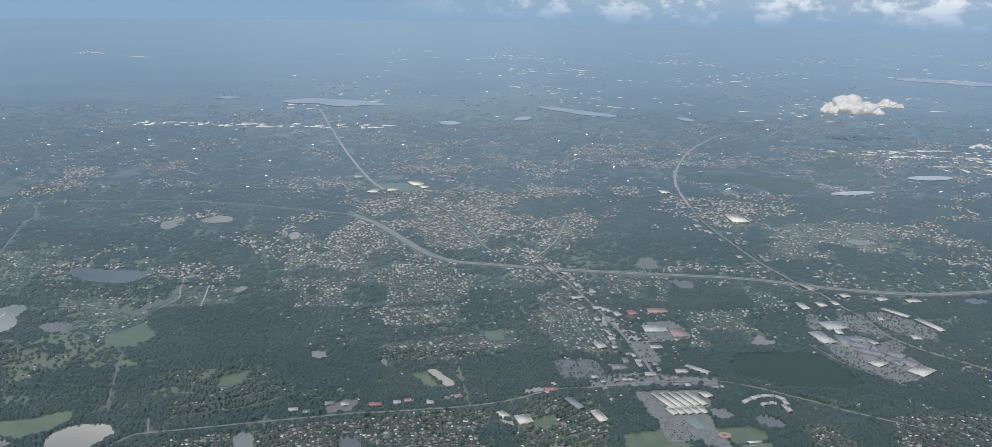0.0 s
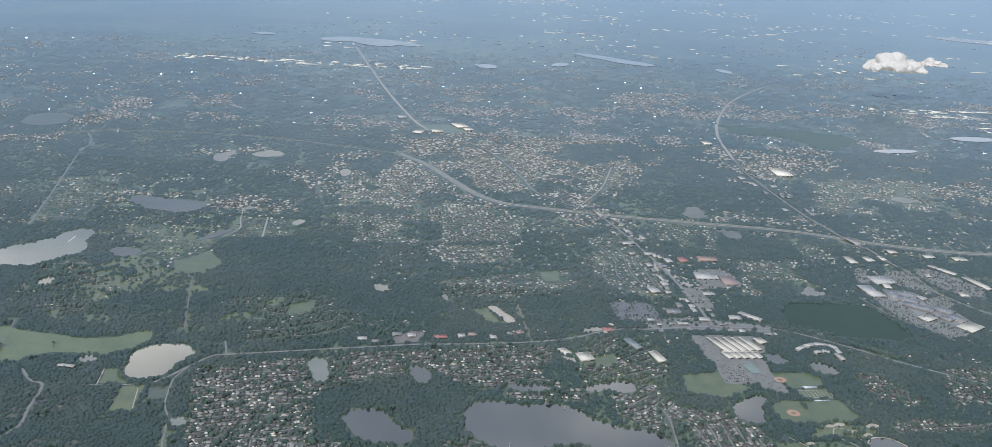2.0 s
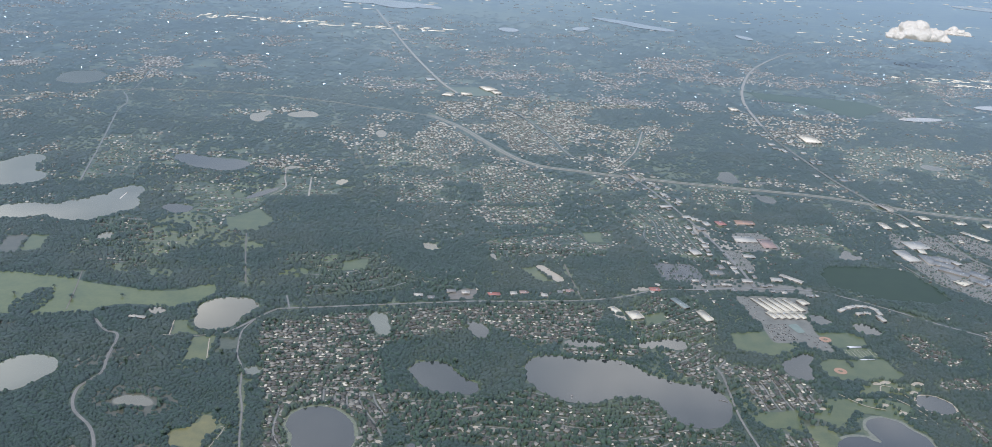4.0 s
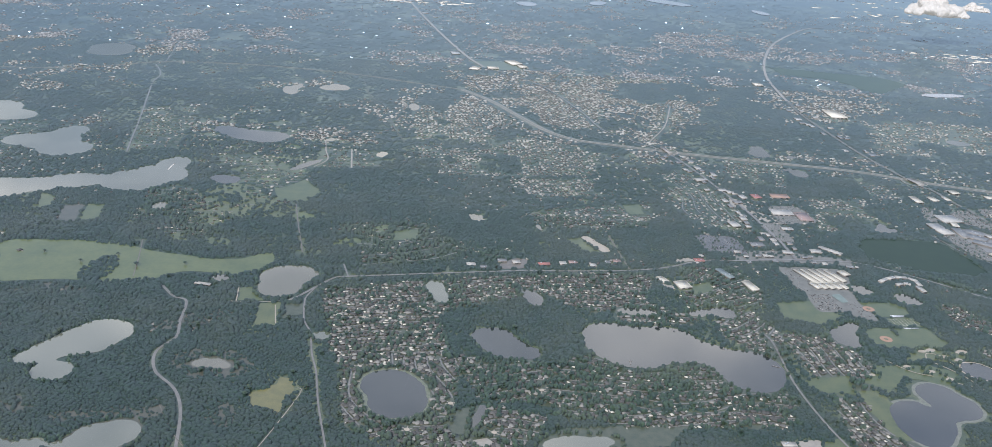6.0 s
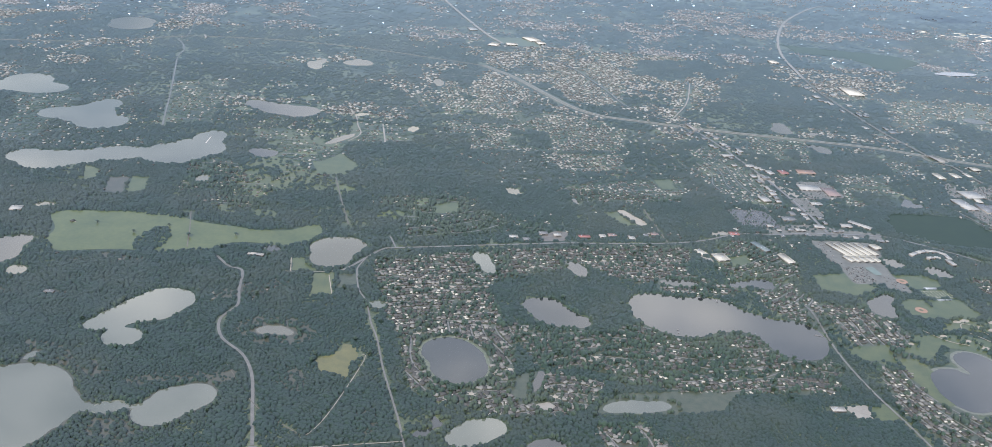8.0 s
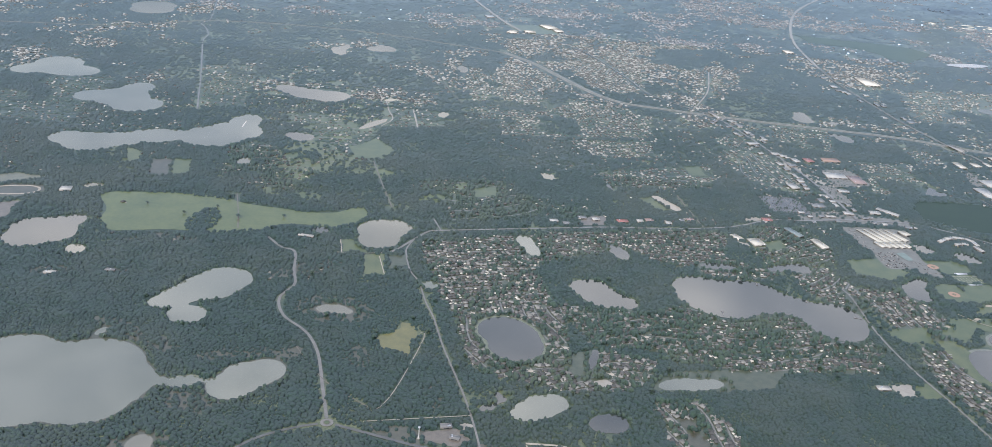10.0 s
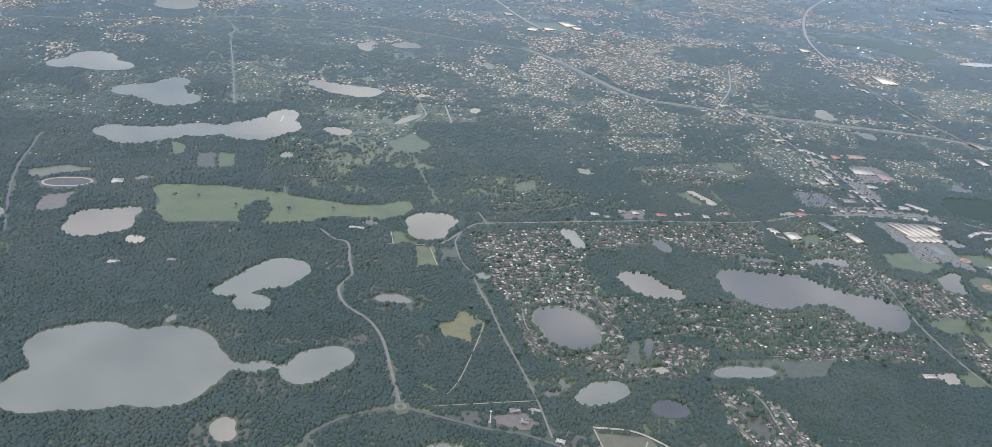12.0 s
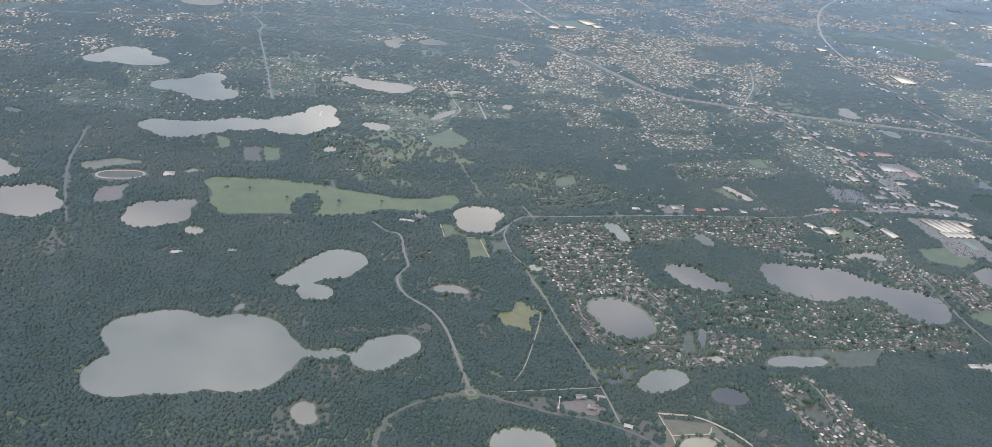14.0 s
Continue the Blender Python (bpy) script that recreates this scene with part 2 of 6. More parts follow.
n.add("ShaderNodeOutputMaterial", Surface=n.add("ShaderNodeMixShader", i0=0.45, i1=white.outputs[0], i2=glow.outputs[0]).outputs[0])

# ---- mesh helpers ----


def mesh_of(name, verts, faces, mats, face_mats=None, smooth=False):
    me = bpy.data.meshes.new(name)
    verts, faces = np.asarray(verts, dtype=np.float32), np.asarray(faces, dtype=np.int32)
    me.vertices.add(len(verts))
    me.vertices.foreach_set("co", verts.ravel())
    k = faces.shape[1]
    me.loops.add(faces.size)
    me.loops.foreach_set("vertex_index", faces.ravel())
    me.polygons.add(len(faces))
    me.polygons.foreach_set("loop_start", np.arange(0, faces.size, k, dtype=np.int32))
    if smooth:
        me.polygons.foreach_set("use_smooth", np.ones(len(faces), dtype=bool))
    for m in mats if isinstance(mats, (list, tuple)) else [mats]:
        me.materials.append(m)
    if face_mats is not None:
        me.polygons.foreach_set("material_index", np.asarray(face_mats, dtype=np.int32))
    me.update(calc_edges=True)
    return me


def setting(name, me, label, category, kind="structure", group=""):
    return tagged(new(name, me), label, category, group, kind)


def part(name, me, parent, label=""):
    ob = new(name, me)
    ob.parent = parent
    return tagged(ob, label)


def spline(points, step=2.0):
    """A smooth line through a few points (Catmull-Rom), as an array."""
    p = np.array(points, dtype=float)
    if len(p) < 3:
        count = max(2, int(np.linalg.norm(p[-1] - p[0]) / step))
        return p[0] + (p[-1] - p[0]) * np.linspace(0, 1, count)[:, None]
    p = np.vstack([2 * p[0] - p[1], p, 2 * p[-1] - p[-2]])
    out = []
    for i in range(1, len(p) - 2):
        a, b, c, d = p[i - 1:i + 3]
        k = max(2, int(np.linalg.norm(c - b) / step))
        t = np.linspace(0, 1, k, endpoint=False)[:, None]
        out.append(0.5 * (2 * b + (c - a) * t + (2 * a - 5 * b + 4 * c - d) * t ** 2 + (3 * b - a - 3 * c + d) * t ** 3))
    return np.vstack(out + [p[-2:-1]])


def strip(line, width, z, offset=0.0):
    """Vertices and quads of a flat ribbon."""
    d = np.gradient(line, axis=0)
    d /= np.linalg.norm(d, axis=1)[:, None] + 1e-9
    side = np.c_[-d[:, 1], d[:, 0]]
    left, right = line + side * (offset + width / 2), line + side * (offset - width / 2)
    k = len(line)
    v = np.zeros((2 * k, 3))
    v[:k, :2], v[k:, :2], v[:, 2] = left, right, z
    i = np.arange(k - 1)
    return v, np.c_[i, i + k, i + k + 1, i + 1]


def joined(pieces):
    """Several (vertices, faces) as one."""
    base, vs, fs = 0, [], []
    for v, f in pieces:
        vs.append(v), fs.append(np.asarray(f) + base)
        base += len(v)
    return np.vstack(vs), np.vstack(fs)


def box_array(x0, x1, y0, y1, z0, z1):
    v = np.array([(x, y, z) for z in (z0, z1) for y in (y0, y1) for x in (x0, x1)], dtype=float)
    return v, np.array([(0, 2, 3, 1), (4, 5, 7, 6), (0, 1, 5, 4), (2, 6, 7, 3), (0, 4, 6, 2), (1, 3, 7, 5)])


def placed(v, x, y, turn=0.0, z=0.0):
    c, s = math.cos(turn), math.sin(turn)
    out = np.array(v, dtype=float)
    out[:, 0], out[:, 1] = v[:, 0] * c - v[:, 1] * s + x, v[:, 0] * s + v[:, 1] * c + y
    out[:, 2] += z
    return out


# ---- plan: what is free for trees and houses ----
X0, X1, Y0, Y1 = -860, 760, 60, 1700
GX, GY = np.meshgrid(np.arange(X0, X1) + 0.5, np.arange(Y0, Y1) + 0.5)
taken = np.zeros(GX.shape, dtype=bool)       # water, roads, fields, lots
woods = np.zeros(GX.shape, dtype=bool)       # trees only
homes = np.zeros(GX.shape, dtype=bool)       # laid-out housing
rng = np.random.default_rng(7)


def cell(x, y):
    return np.clip((np.asarray(y) - Y0).astype(int), 0, Y1 - Y0 - 1), np.clip((np.asarray(x) - X0).astype(int), 0, X1 - X0 - 1)


def free(x, y):
    return ~taken[cell(x, y)]


def in_shape(corners, x, y):
    hit = np.zeros(np.shape(x), dtype=bool)
    for (ax, ay), (bx, by) in zip(corners, corners[1:] + corners[:1]):
        cross = (ay > y) != (by > y)
        hit ^= cross & (x < (bx - ax) * (y - ay) / (by - ay + 1e-9) + ax)
    return hit


def mark_line(mask, line, width):
    for x, y in line:
        r = int(width / 2 + 1.5)
        if X0 + r < x < X1 - r and Y0 + r < y < Y1 - r:
            i, j = int(y - Y0), int(x - X0)
            box = slice(i - r, i + r + 1), slice(j - r, j + r + 1)
            mask[box] |= (GX[box] - x) ** 2 + (GY[box] - y) ** 2 < (width / 2) ** 2


def smooth_field(scale, seed):
    """Soft random hills over the plan, about -1 to 1."""
    r = np.random.default_rng(seed)
    total = np.zeros(GX.shape)
    for octave, amp in ((1.0, 0.6), (0.45, 0.3), (0.2, 0.15)):
        s = scale * octave
        g = r.normal(size=(int((Y1 - Y0) / s) + 3, int((X1 - X0) / s) + 3))
        u, v = (GY - Y0) / s, (GX - X0) / s
        i, j = u.astype(int), v.astype(int)
        a, b = u - i, v - j
        a, b = a * a * (3 - 2 * a), b * b * (3 - 2 * b)
        total += amp * ((g[i, j] * (1 - b) + g[i, j + 1] * b) * (1 - a) + (g[i + 1, j] * (1 - b) + g[i + 1, j + 1] * b) * a)
    return total


# ---- ground ----
def make_sheet():
    rings, spokes = np.r_[0, np.geomspace(40, 4700, 28)], 72
    ang = np.linspace(0, 2 * np.pi, spokes, endpoint=False)
    v = [(0.0, 0.0, 0.0)]
    for r in rings[1:]:
        v += [(r * math.cos(a), r * math.sin(a), 0.0) for a in ang]
    f = []
    for k in range(len(rings) - 2):
        for i in range(spokes):
            j = (i + 1) % spokes
            f.append((1 + k * spokes + i, 1 + (k + 1) * spokes + i, 1 + (k + 1) * spokes + j, 1 + k * spokes + j))
    for i in range(0, spokes, 2):
        f.append((0, 1 + i, 1 + (i + 1) % spokes, 1 + (i + 2) % spokes))
    return mesh_of("ground", v, f, GROUND)


setting("ground", make_sheet(), "wide flat green lowland of woods, turf and scrub", "ground")

# ---- water ----
shore_spots = []
water = np.zeros(GX.shape, dtype=bool)


def lake(label, ovals, mat=None, rough=0.35, z=0.06, rim=None, margin=0.5, spits=(), open_banks=False):
    """Open water: the union of a few ovals (x, y, half length, half width, turn) less those of the spits, with an uneven shore."""
    o = np.array(ovals)
    reach = o[:, 2:4].max(axis=1)
    x0, x1 = (o[:, 0] - reach).min() - 2, (o[:, 0] + reach).max() + 2
    y0, y1 = (o[:, 1] - reach).min() - 2, (o[:, 1] + reach).max() + 2
    step = max(0.45, max(x1 - x0, y1 - y0) / 80)
    xs, ys = np.arange(x0, x1 + step, step), np.arange(y0, y1 + step, step)
    gx, gy = np.meshgrid(xs, ys)

    def depth(px, py):
        total = np.zeros(px.shape)
        for cx, cy, a, b, th in ovals:
            c, s = math.cos(th), math.sin(th)
            u, w = ((px - cx) * c + (py - cy) * s) / a, (-(px - cx) * s + (py - cy) * c) / b
            total += np.exp(2.2 * np.clip((1 - np.hypot(u, w)) * min(a, b), -20, 8))
        wet = np.log(total + 1e-12) / 2.2
        for cx, cy, a, b, th in spits:
            c, s = math.cos(th), math.sin(th)
            wet = np.minimum(wet, (np.hypot(((px - cx) * c + (py - cy) * s) / a, (-(px - cx) * s + (py - cy) * c) / b) - 1) * b)
        return wet

    ph = o[0, 0] * 1.7 + o[0, 1]
    wave = np.sin(gx * 0.9 + ph) * np.sin(gy * 1.1 - ph) + 0.7 * np.sin(gx * 2.3 - gy * 1.4 + ph) + 0.5 * np.sin(gx * 0.4 + gy * 3.1)
    d = depth(gx, gy) + rough * 0.35 * wave
    box = (slice(max(0, int(y0 - Y0)), max(0, int(y1 - Y0))), slice(max(0, int(x0 - X0)), max(0, int(x1 - X0))))
    taken[box] |= depth(GX[box], GY[box]) > (-margin - 1.2 if open_banks else -margin - 0.2 if rim else -0.55)
    water[box] |= depth(GX[box], GY[box]) > -0.2
    if y1 < 330 and not open_banks:      # trees standing along the water's edge
        edge = d + (margin if rim else 0)
        near = (edge < -0.4) & (edge > -1.2) & (rng.random(d.shape) < 0.34 * step)
        shore_spots.extend(zip(gx[near] + rng.uniform(-0.3, 0.3, near.sum()), gy[near] + rng.uniform(-0.3, 0.3, near.sum()), rng.uniform(0, 6, near.sum())))
    if rim:
        field_sheet(xs, ys, d + margin, z - 0.02, rim, "shore", "pale bare margin around a lake", "shore")
    kind = "bunker" if mat is SAND else "lake" if max(x1 - x0, y1 - y0) > 22 else "pond"
    field_sheet(xs, ys, d, z, mat or WATER, kind, label, kind)


def field_sheet(xs, ys, d, z, mat, name, label, category):
    """A flat sheet wherever the field d, known on a grid, is above zero."""
    verts, faces, known = [], [], {}

    def vert(key, x, y):
        if key not in known:
            known[key] = len(verts)
            verts.append((x, y, z))
        return known[key]

    wet = d > 0
    some = wet[:-1, :-1] | wet[1:, :-1] | wet[:-1, 1:] | wet[1:, 1:]
    for i, j in np.argwhere(some):
        ring = [(i, j), (i, j + 1), (i + 1, j + 1), (i + 1, j)]
        loop = []
        for a, b in zip(ring, ring[1:] + ring[:1]):
            if wet[a]:
                loop.append(vert(a, xs[a[1]], ys[a[0]]))
            if wet[a] != wet[b]:
                t = d[a] / (d[a] - d[b])
                key = (min(a, b), max(a, b))
                loop.append(vert(key, xs[a[1]] + t * (xs[b[1]] - xs[a[1]]), ys[a[0]] + t * (ys[b[0]] - ys[a[0]])))
        if len(loop) > 2:
            faces.append(loop)
    me = bpy.data.meshes.new(name)
    me.from_pydata(verts, [], faces)
    me.materials.append(mat)
    setting(name, me, label, category)


# these three lakes take the paler water colour in place of haze over them
lake("wide grey lake with a pointed arm among houses", [(-284.6, 397, 14.6, 14.6, 1.53), (-281.9, 413, 11.3, 8.34, 1.54), (-272.4, 386.7, 12.8, 12.8, -2.66), (-295.3, 395.8, 11.7, 10.1, 0.34)], ALGAE_HAZE)
lake("long grey lake with wooded shores and a boat wake", [(-258.6, 335.4, 9.65, 9.61, 3.12), (-270, 329.4, 12.4, 12.3, 3.32), (-281.3, 332.3, 8.37, 8.35, 2.73), (-214.4, 373.2, 12.2, 7.39, 1.50), (-215.7, 358.2, 13.5, 13.5, 0.89), (-222.7, 349, 14.5, 14.5, 1.13), (-247.3, 343, 9.77, 14.7, 2.01)], ALGAE_HAZE)
lake("broad pale lake in dark woods", [(-344.7, 436.2, 14.4, 10.9, -2.40), (-328, 436.2, 16.2, 11.4, -3.18), (-339.3, 448.4, 14.8, 13, 1.93)], ALGAE_HAZE)
lake("long narrow lake fringed with trees", [(-194.2, 429.6, 9.54, 13.3, 1.23), (-183.4, 428, 10.8, 9.94, 0.69), (-205.3, 434.6, 11.6, 7.46, 2.51)])
lake("small grey pond with grassy banks", [(-183.2, 357.9, 5.6, 5.38, 0.51), (-187.5, 360.1, 4.34, 4.35, 1.05)], rough=0.6)
lake("small grey pond with grassy banks", [(-198.1, 531.3, 11.1, 4.7, 1.92), (-196.4, 540.9, 10, 3.59, 1.51)], rough=0.6)
lake("small grey pond with grassy banks", [(-174.3, 545.3, 8.02, 7.23, 3.02), (-170.2, 548.9, 9.53, 6.28, 2.19)])
lake("small grey pond with grassy banks", [(-116.6, 511.4, 8.78, 3.32, 1.70)])
lake("small grey pond with grassy banks", [(-347.1, 608.6, 15.2, 15.6, -2.93), (-350.4, 621.9, 15.7, 15.7, -2.89)])
lake("pale lake with a bent arm beside pasture", [(-241.1, 248.1, 5.59, 4.27, 1.31), (-245.3, 242.5, 8.1, 8.11, 2.64), (-249.2, 233.8, 8.66, 8.66, 3.09), (-251.6, 240.9, 7.41, 7.4, 1.52), (-242.7, 237.5, 7.49, 7.49, -2.18)], rim=LAWN, margin=0.55)
lake("small pale silty pond", [(-230.5, 226.7, 3.56, 3.13, 2.06)], MURKY)
lake("small grey pond with grassy banks", [(-301.4, 238, 13.2, 13.1, 2.08), (-290.2, 235, 9.76, 9.75, -2.92), (-296.2, 245.6, 9.11, 9.14, 3.28)])
lake("small grey pond with grassy banks", [(-322.2, 269.9, 6.85, 4.82, 2.18), (-316.3, 263.5, 7.09, 6.38, -3.43)])
lake("small grey pond with grassy banks", [(-346.8, 334, 4.43, 3.44, -0.57)])
lake("large shallow grey lake with a ragged wooded shore", [(-192.3, 146.8, 12.3, 12.3, 3.31), (-220.4, 138.9, 10.5, 10.5, 2.69), (-215.5, 154.7, 14.4, 13.8, -3.90), (-208.4, 144.7, 19.2, 13.2, 3.47), (-224.1, 159.5, 10, 10, 0.68), (-204.9, 156.5, 14.4, 14.3, 2.69), (-196.7, 159.2, 14.6, 14.6, 2.88), (-187.8, 154, 10.5, 10.5, 2.92), (-217.1, 160.9, 12, 12, 2.85), (-200.9, 177.6, 2.5, 1.2, 1.3), (-177, 156.2, 4.4, 1.9, -0.35), (-180.6, 147.2, 1.8, 0.8, 0.1)], ALGAE_HAZE, rough=0.15, rim=SCRUB, margin=0.55)
lake("small pale silty pond", [(-171.2, 156, 2.55, 2.55, 2.36), (-168.9, 157.4, 2.32, 1.83, 3.36), (-164.8, 157.4, 3.2, 0.7, 0.1)], ALGAE_HAZE, z=0.078, rough=0.15, rim=REED, margin=0.55)
lake("oval silty lake in scrub woodland", [(-153.4, 160, 6.93, 4.96, 0.83), (-157.8, 156.3, 6.3, 6.31, 2.53), (-155.7, 162.1, 5.74, 5.72, 1.11), (-150.9, 164.4, 5.7, 5.71, 2.49)], ALGAE_HAZE, rough=0.15, rim=SCRUB, margin=0.55)
lake("small pale silty pond", [(-171.9, 130.1, 3.6, 2.93, -1.83), (-170.7, 127, 3.18, 2.77, 2.42)], MURKY, rough=0.15, rim=SCRUB, margin=0.55)
lake("pale rounded lake beside pasture", [(-129.1, 264, 7.76, 7.77, 1.47), (-132.4, 254, 7.42, 8.36, -3.17), (-133, 262.2, 8.95, 8.44, 1.27)], MURKY, rim=LAWN, margin=0.55)
lake("small pale silty pond", [(-136.7, 200.4, 4.06, 2.15, 2.93), (-140.1, 200.9, 4.35, 2.7, -2.82)], MURKY, rough=0.15, rim=SCRUB, margin=0.55)
lake("round grey lake in a housing estate", [(-82.31, 188.2, 8.42, 8.44, -3.01), (-82.43, 194.2, 8.32, 6.96, 2.18), (-85.88, 196.2, 8.18, 8.17, 1.28)], rough=0.3, rim=LILY, margin=1.0)
lake("crooked dark lake in a wooded swamp", [(-58.86, 229.1, 5.4, 5.39, 1.99), (-46.3, 220.4, 4.39, 4.39, 2.28), (-56.09, 229.3, 5.76, 5.76, 2.07), (-53.26, 223.5, 9.03, 6.76, 2.52)], rough=0.3, spits=[(-44.0, 231.6, 7.0, 2.6, -0.62)])
lake("large curved lake lined with trees and back gardens", [(-16.95, 229.6, 10.6, 10.6, 2.35), (23.21, 220.9, 11.2, 11.2, 2.71), (23.43, 216.1, 9.57, 9.56, 2.51), (-11.7, 229.5, 13.8, 13.8, 0.39), (11.12, 228.1, 16.1, 7.45, 2.67), (-1.071, 232.4, 12.2, 12.2, -3.35), (-18.59, 234.9, 9.53, 9.52, 2.66)])
lake("small grey pond with grassy banks", [(-10.06, 254.3, 4.79, 2.54, -3.09), (-5.027, 254.2, 3.93, 2.41, -3.00)])
lake("small grey pond with grassy banks", [(13.84, 256.4, 3.93, 2.33, -2.72), (18.78, 258.1, 2.85, 3.61, 1.82), (22.9, 258.5, 4.2, 4.21, 1.87)], rough=0.6)
lake("small pale silty pond", [(-78.93, 262.3, 5.21, 3.24, 1.86), (-76.77, 255.7, 5.65, 2.87, 1.91)], ALGAE_HAZE)
lake("small grey pond with grassy banks", [(-43.18, 257.1, 3.99, 2.66, 1.50), (-44.91, 261, 4.56, 3.09, 2.14)], rough=0.6)
lake("small grey pond with grassy banks", [(-79.1, 155.3, 4.92, 4.09, 3.72), (-75.78, 158, 5.79, 5.07, 0.67), (-72.21, 160, 4.33, 4.25, 0.59)], ALGAE_HAZE)
lake("small grey pond with grassy banks", [(-56.66, 153.2, 4.24, 4.24, 1.70), (-59.45, 152.3, 3.56, 3.56, 1.50)])
lake("small grey pond with grassy banks", [(-32.61, 174.6, 5.92, 3.12, 3.26), (-26.84, 175.6, 4.31, 2.37, -2.85), (-38.08, 173.6, 4.01, 2.33, -2.64)], ALGAE_HAZE, rim=MEADOW, margin=0.55)
lake("small pale silty pond", [(-110.9, 221.8, 3.04, 2.28, 2.57)], ALGAE_HAZE, rough=0.6)
lake("small grey pond with grassy banks", [(-113.7, 124.1, 5.9, 5.89, 2.14), (-118.1, 124, 6.43, 6, 0.64)], ALGAE_HAZE)
lake("small grey pond with grassy banks", [(-85.02, 160.3, 1.65, 0.411, -2.34), (-86.56, 161, 2.08, 1.16, 1.84), (-89.54, 155.6, 2.67, 1.42, -2.68)], rough=0.6)
lake("small grey pond with grassy banks", [(-59.28, 184.2, 5.55, 1.28, 1.37)])
lake("small grey pond with grassy banks", [(61.26, 247.3, 5.96, 4.78, -2.06), (64.91, 253.5, 5.5, 2.84, 0.80), (61.93, 243.2, 3.97, 3.46, 2.21)], rough=0.6)
lake("small grey pond with grassy banks", [(80.16, 286.8, 3.35, 3.35, -2.46), (81.41, 284.8, 3.32, 3.16, -3.25)])
lake("small grey pond with grassy banks", [(95.43, 281.2, 4, 3.99, -3.08), (96.53, 279.4, 4.29, 4.29, -2.59)])
lake("forked golf-course lake with pale sandy edges", [(66.98, 191, 6.43, 6.43, -3.10), (68.6, 199.4, 8.86, 8.85, -2.68), (76.78, 204.2, 5.9, 7.41, 2.25), (81.57, 207.1, 7.37, 7.37, 1.80), (65.99, 194.7, 7.26, 6.54, 1.65), (78.86, 213, 6.45, 6.44, 2.76), (69.13, 195.9, 8.49, 7.35, 1.18)], rim=REED, margin=1.1, rough=0.2, spits=[(71.0, 210.0, 5.0, 1.5, -1.01)], open_banks=True)
lake("small grey pond with grassy banks", [(98.64, 229.7, 5.22, 5.22, 1.12), (100.1, 228.7, 4.7, 4.71, 1.24)], rim=SAND, margin=0.55)
lake("small grey pond with grassy banks", [(113.7, 356.8, 4.33, 2.08, 1.22), (114.7, 352.9, 5.54, 3.1, -2.89)], rough=0.6)
lake("small grey pond with grassy banks", [(84.68, 470, 7.43, 4.23, 1.49), (83.59, 462, 6.15, 7.33, 3.10)], rough=0.6)
lake("small grey pond with grassy banks", [(100.6, 459.4, 4.09, 2.76, -2.45)], rough=0.6)
lake("small grey pond with grassy banks", [(94.85, 433, 5.71, 4.08, 2.52), (96.93, 429.2, 5.92, 4.58, 1.55)], rough=0.6)
lake("small grey pond with grassy banks", [(218.5, 515.7, 7.31, 6.28, 0.15)])
lake("far lake lying flat among woods, paled for haze", [(-178.1, 1172, 47.2, 18.9, -0.59), (-242.8, 1183, 34.1, 26.9, 0.54), (-204.5, 1168, 46.9, 24.2, -0.96)], HAZY, z=0.3, rough=0.6)
lake("far lake lying flat among woods, paled for haze", [(118.4, 1094, 36.5, 15.7, -0.70), (94.99, 1121, 54, 14.1, -0.76)], HAZY, z=0.3, rough=0.6)
lake("far lake lying flat among woods, paled for haze", [(-354.9, 1204, 15.5, 13.4, -0.48)], HAZY, z=0.3)
lake("far lake lying flat among woods, paled for haze", [(-49.28, 996.4, 15.9, 11.3, -1.39)], HAZY, z=0.3)
lake("far lake lying flat among woods, paled for haze", [(33.79, 1042, 19.2, 9.04, 1.24)], HAZY, z=0.3)
lake("far lake lying flat among woods, paled for haze", [(225.7, 1056, 18.5, 7.66, -1.35)], HAZY, z=0.3)
lake("far lake lying flat among woods, paled for haze", [(835.2, 1595, 48.5, 42.7, 1.15), (800.8, 1626, 76.8, 41.2, -0.57)], HAZY, z=0.3)
lake("far lake lying flat among woods, paled for haze", [(268.5, 655, 19, 6, 0.28)], HAZY, z=0.3)
lake("far lake lying flat among woods, paled for haze", [(356, 718, 20, 9, 0.2)], HAZY, z=0.3)
lake("small pale silty pond", [(-68.24, 333.1, 4.5, 3.03, -1.06)], MURKY, rough=0.6)
lake("small grey pond with grassy banks", [(-41.3, 326.2, 3.16, 1.18, -1.29)], rough=0.6)
lake("small grey pond with grassy banks", [(234, 410.6, 6.35, 4.14, 0.32)])
lake("small pale silty pond", [(-200.1, 320.5, 4.5, 2.9, -1.55)], MURKY)
lake("small grey farm pond", [(-154.3, 257.2, 3.0, 2.6, 0.2)])
lake("small pale silty pond", [(-247.9, 281.2, 3.6, 2.4, 0.3)], MURKY)
lake("slender grey estate pond", [(-154, 387, 11, 2.6, 1.05)])
lake("small pale silty pond", [(-121, 411.5, 5.2, 2.8, 1.5)], MURKY)
lake("small pale silty pond", [(-151.4, 430.8, 4.2, 2.4, 0.9)], MURKY)
lake("two-lobed pale lake with tree-lined spit", [(-177.9, 215, 7.07, 7.06, -2.87), (-181.3, 208.4, 11.2, 7.7, -2.08), (-175.5, 214.4, 7.82, 7.8, 1.66), (-181, 190.9, 5.85, 5.66, 2.77), (-178.8, 208.7, 9.81, 8.56, 0.85), (-190.7, 196.8, 3.96, 3.95, -2.15), (-185.8, 201.1, 6.96, 6.96, 1.88)], ALGAE_HAZE, rough=0.15, spits=[(-172.4, 199.6, 10.5, 2.6, 0.3)])


# ---- roads ----
roads = []


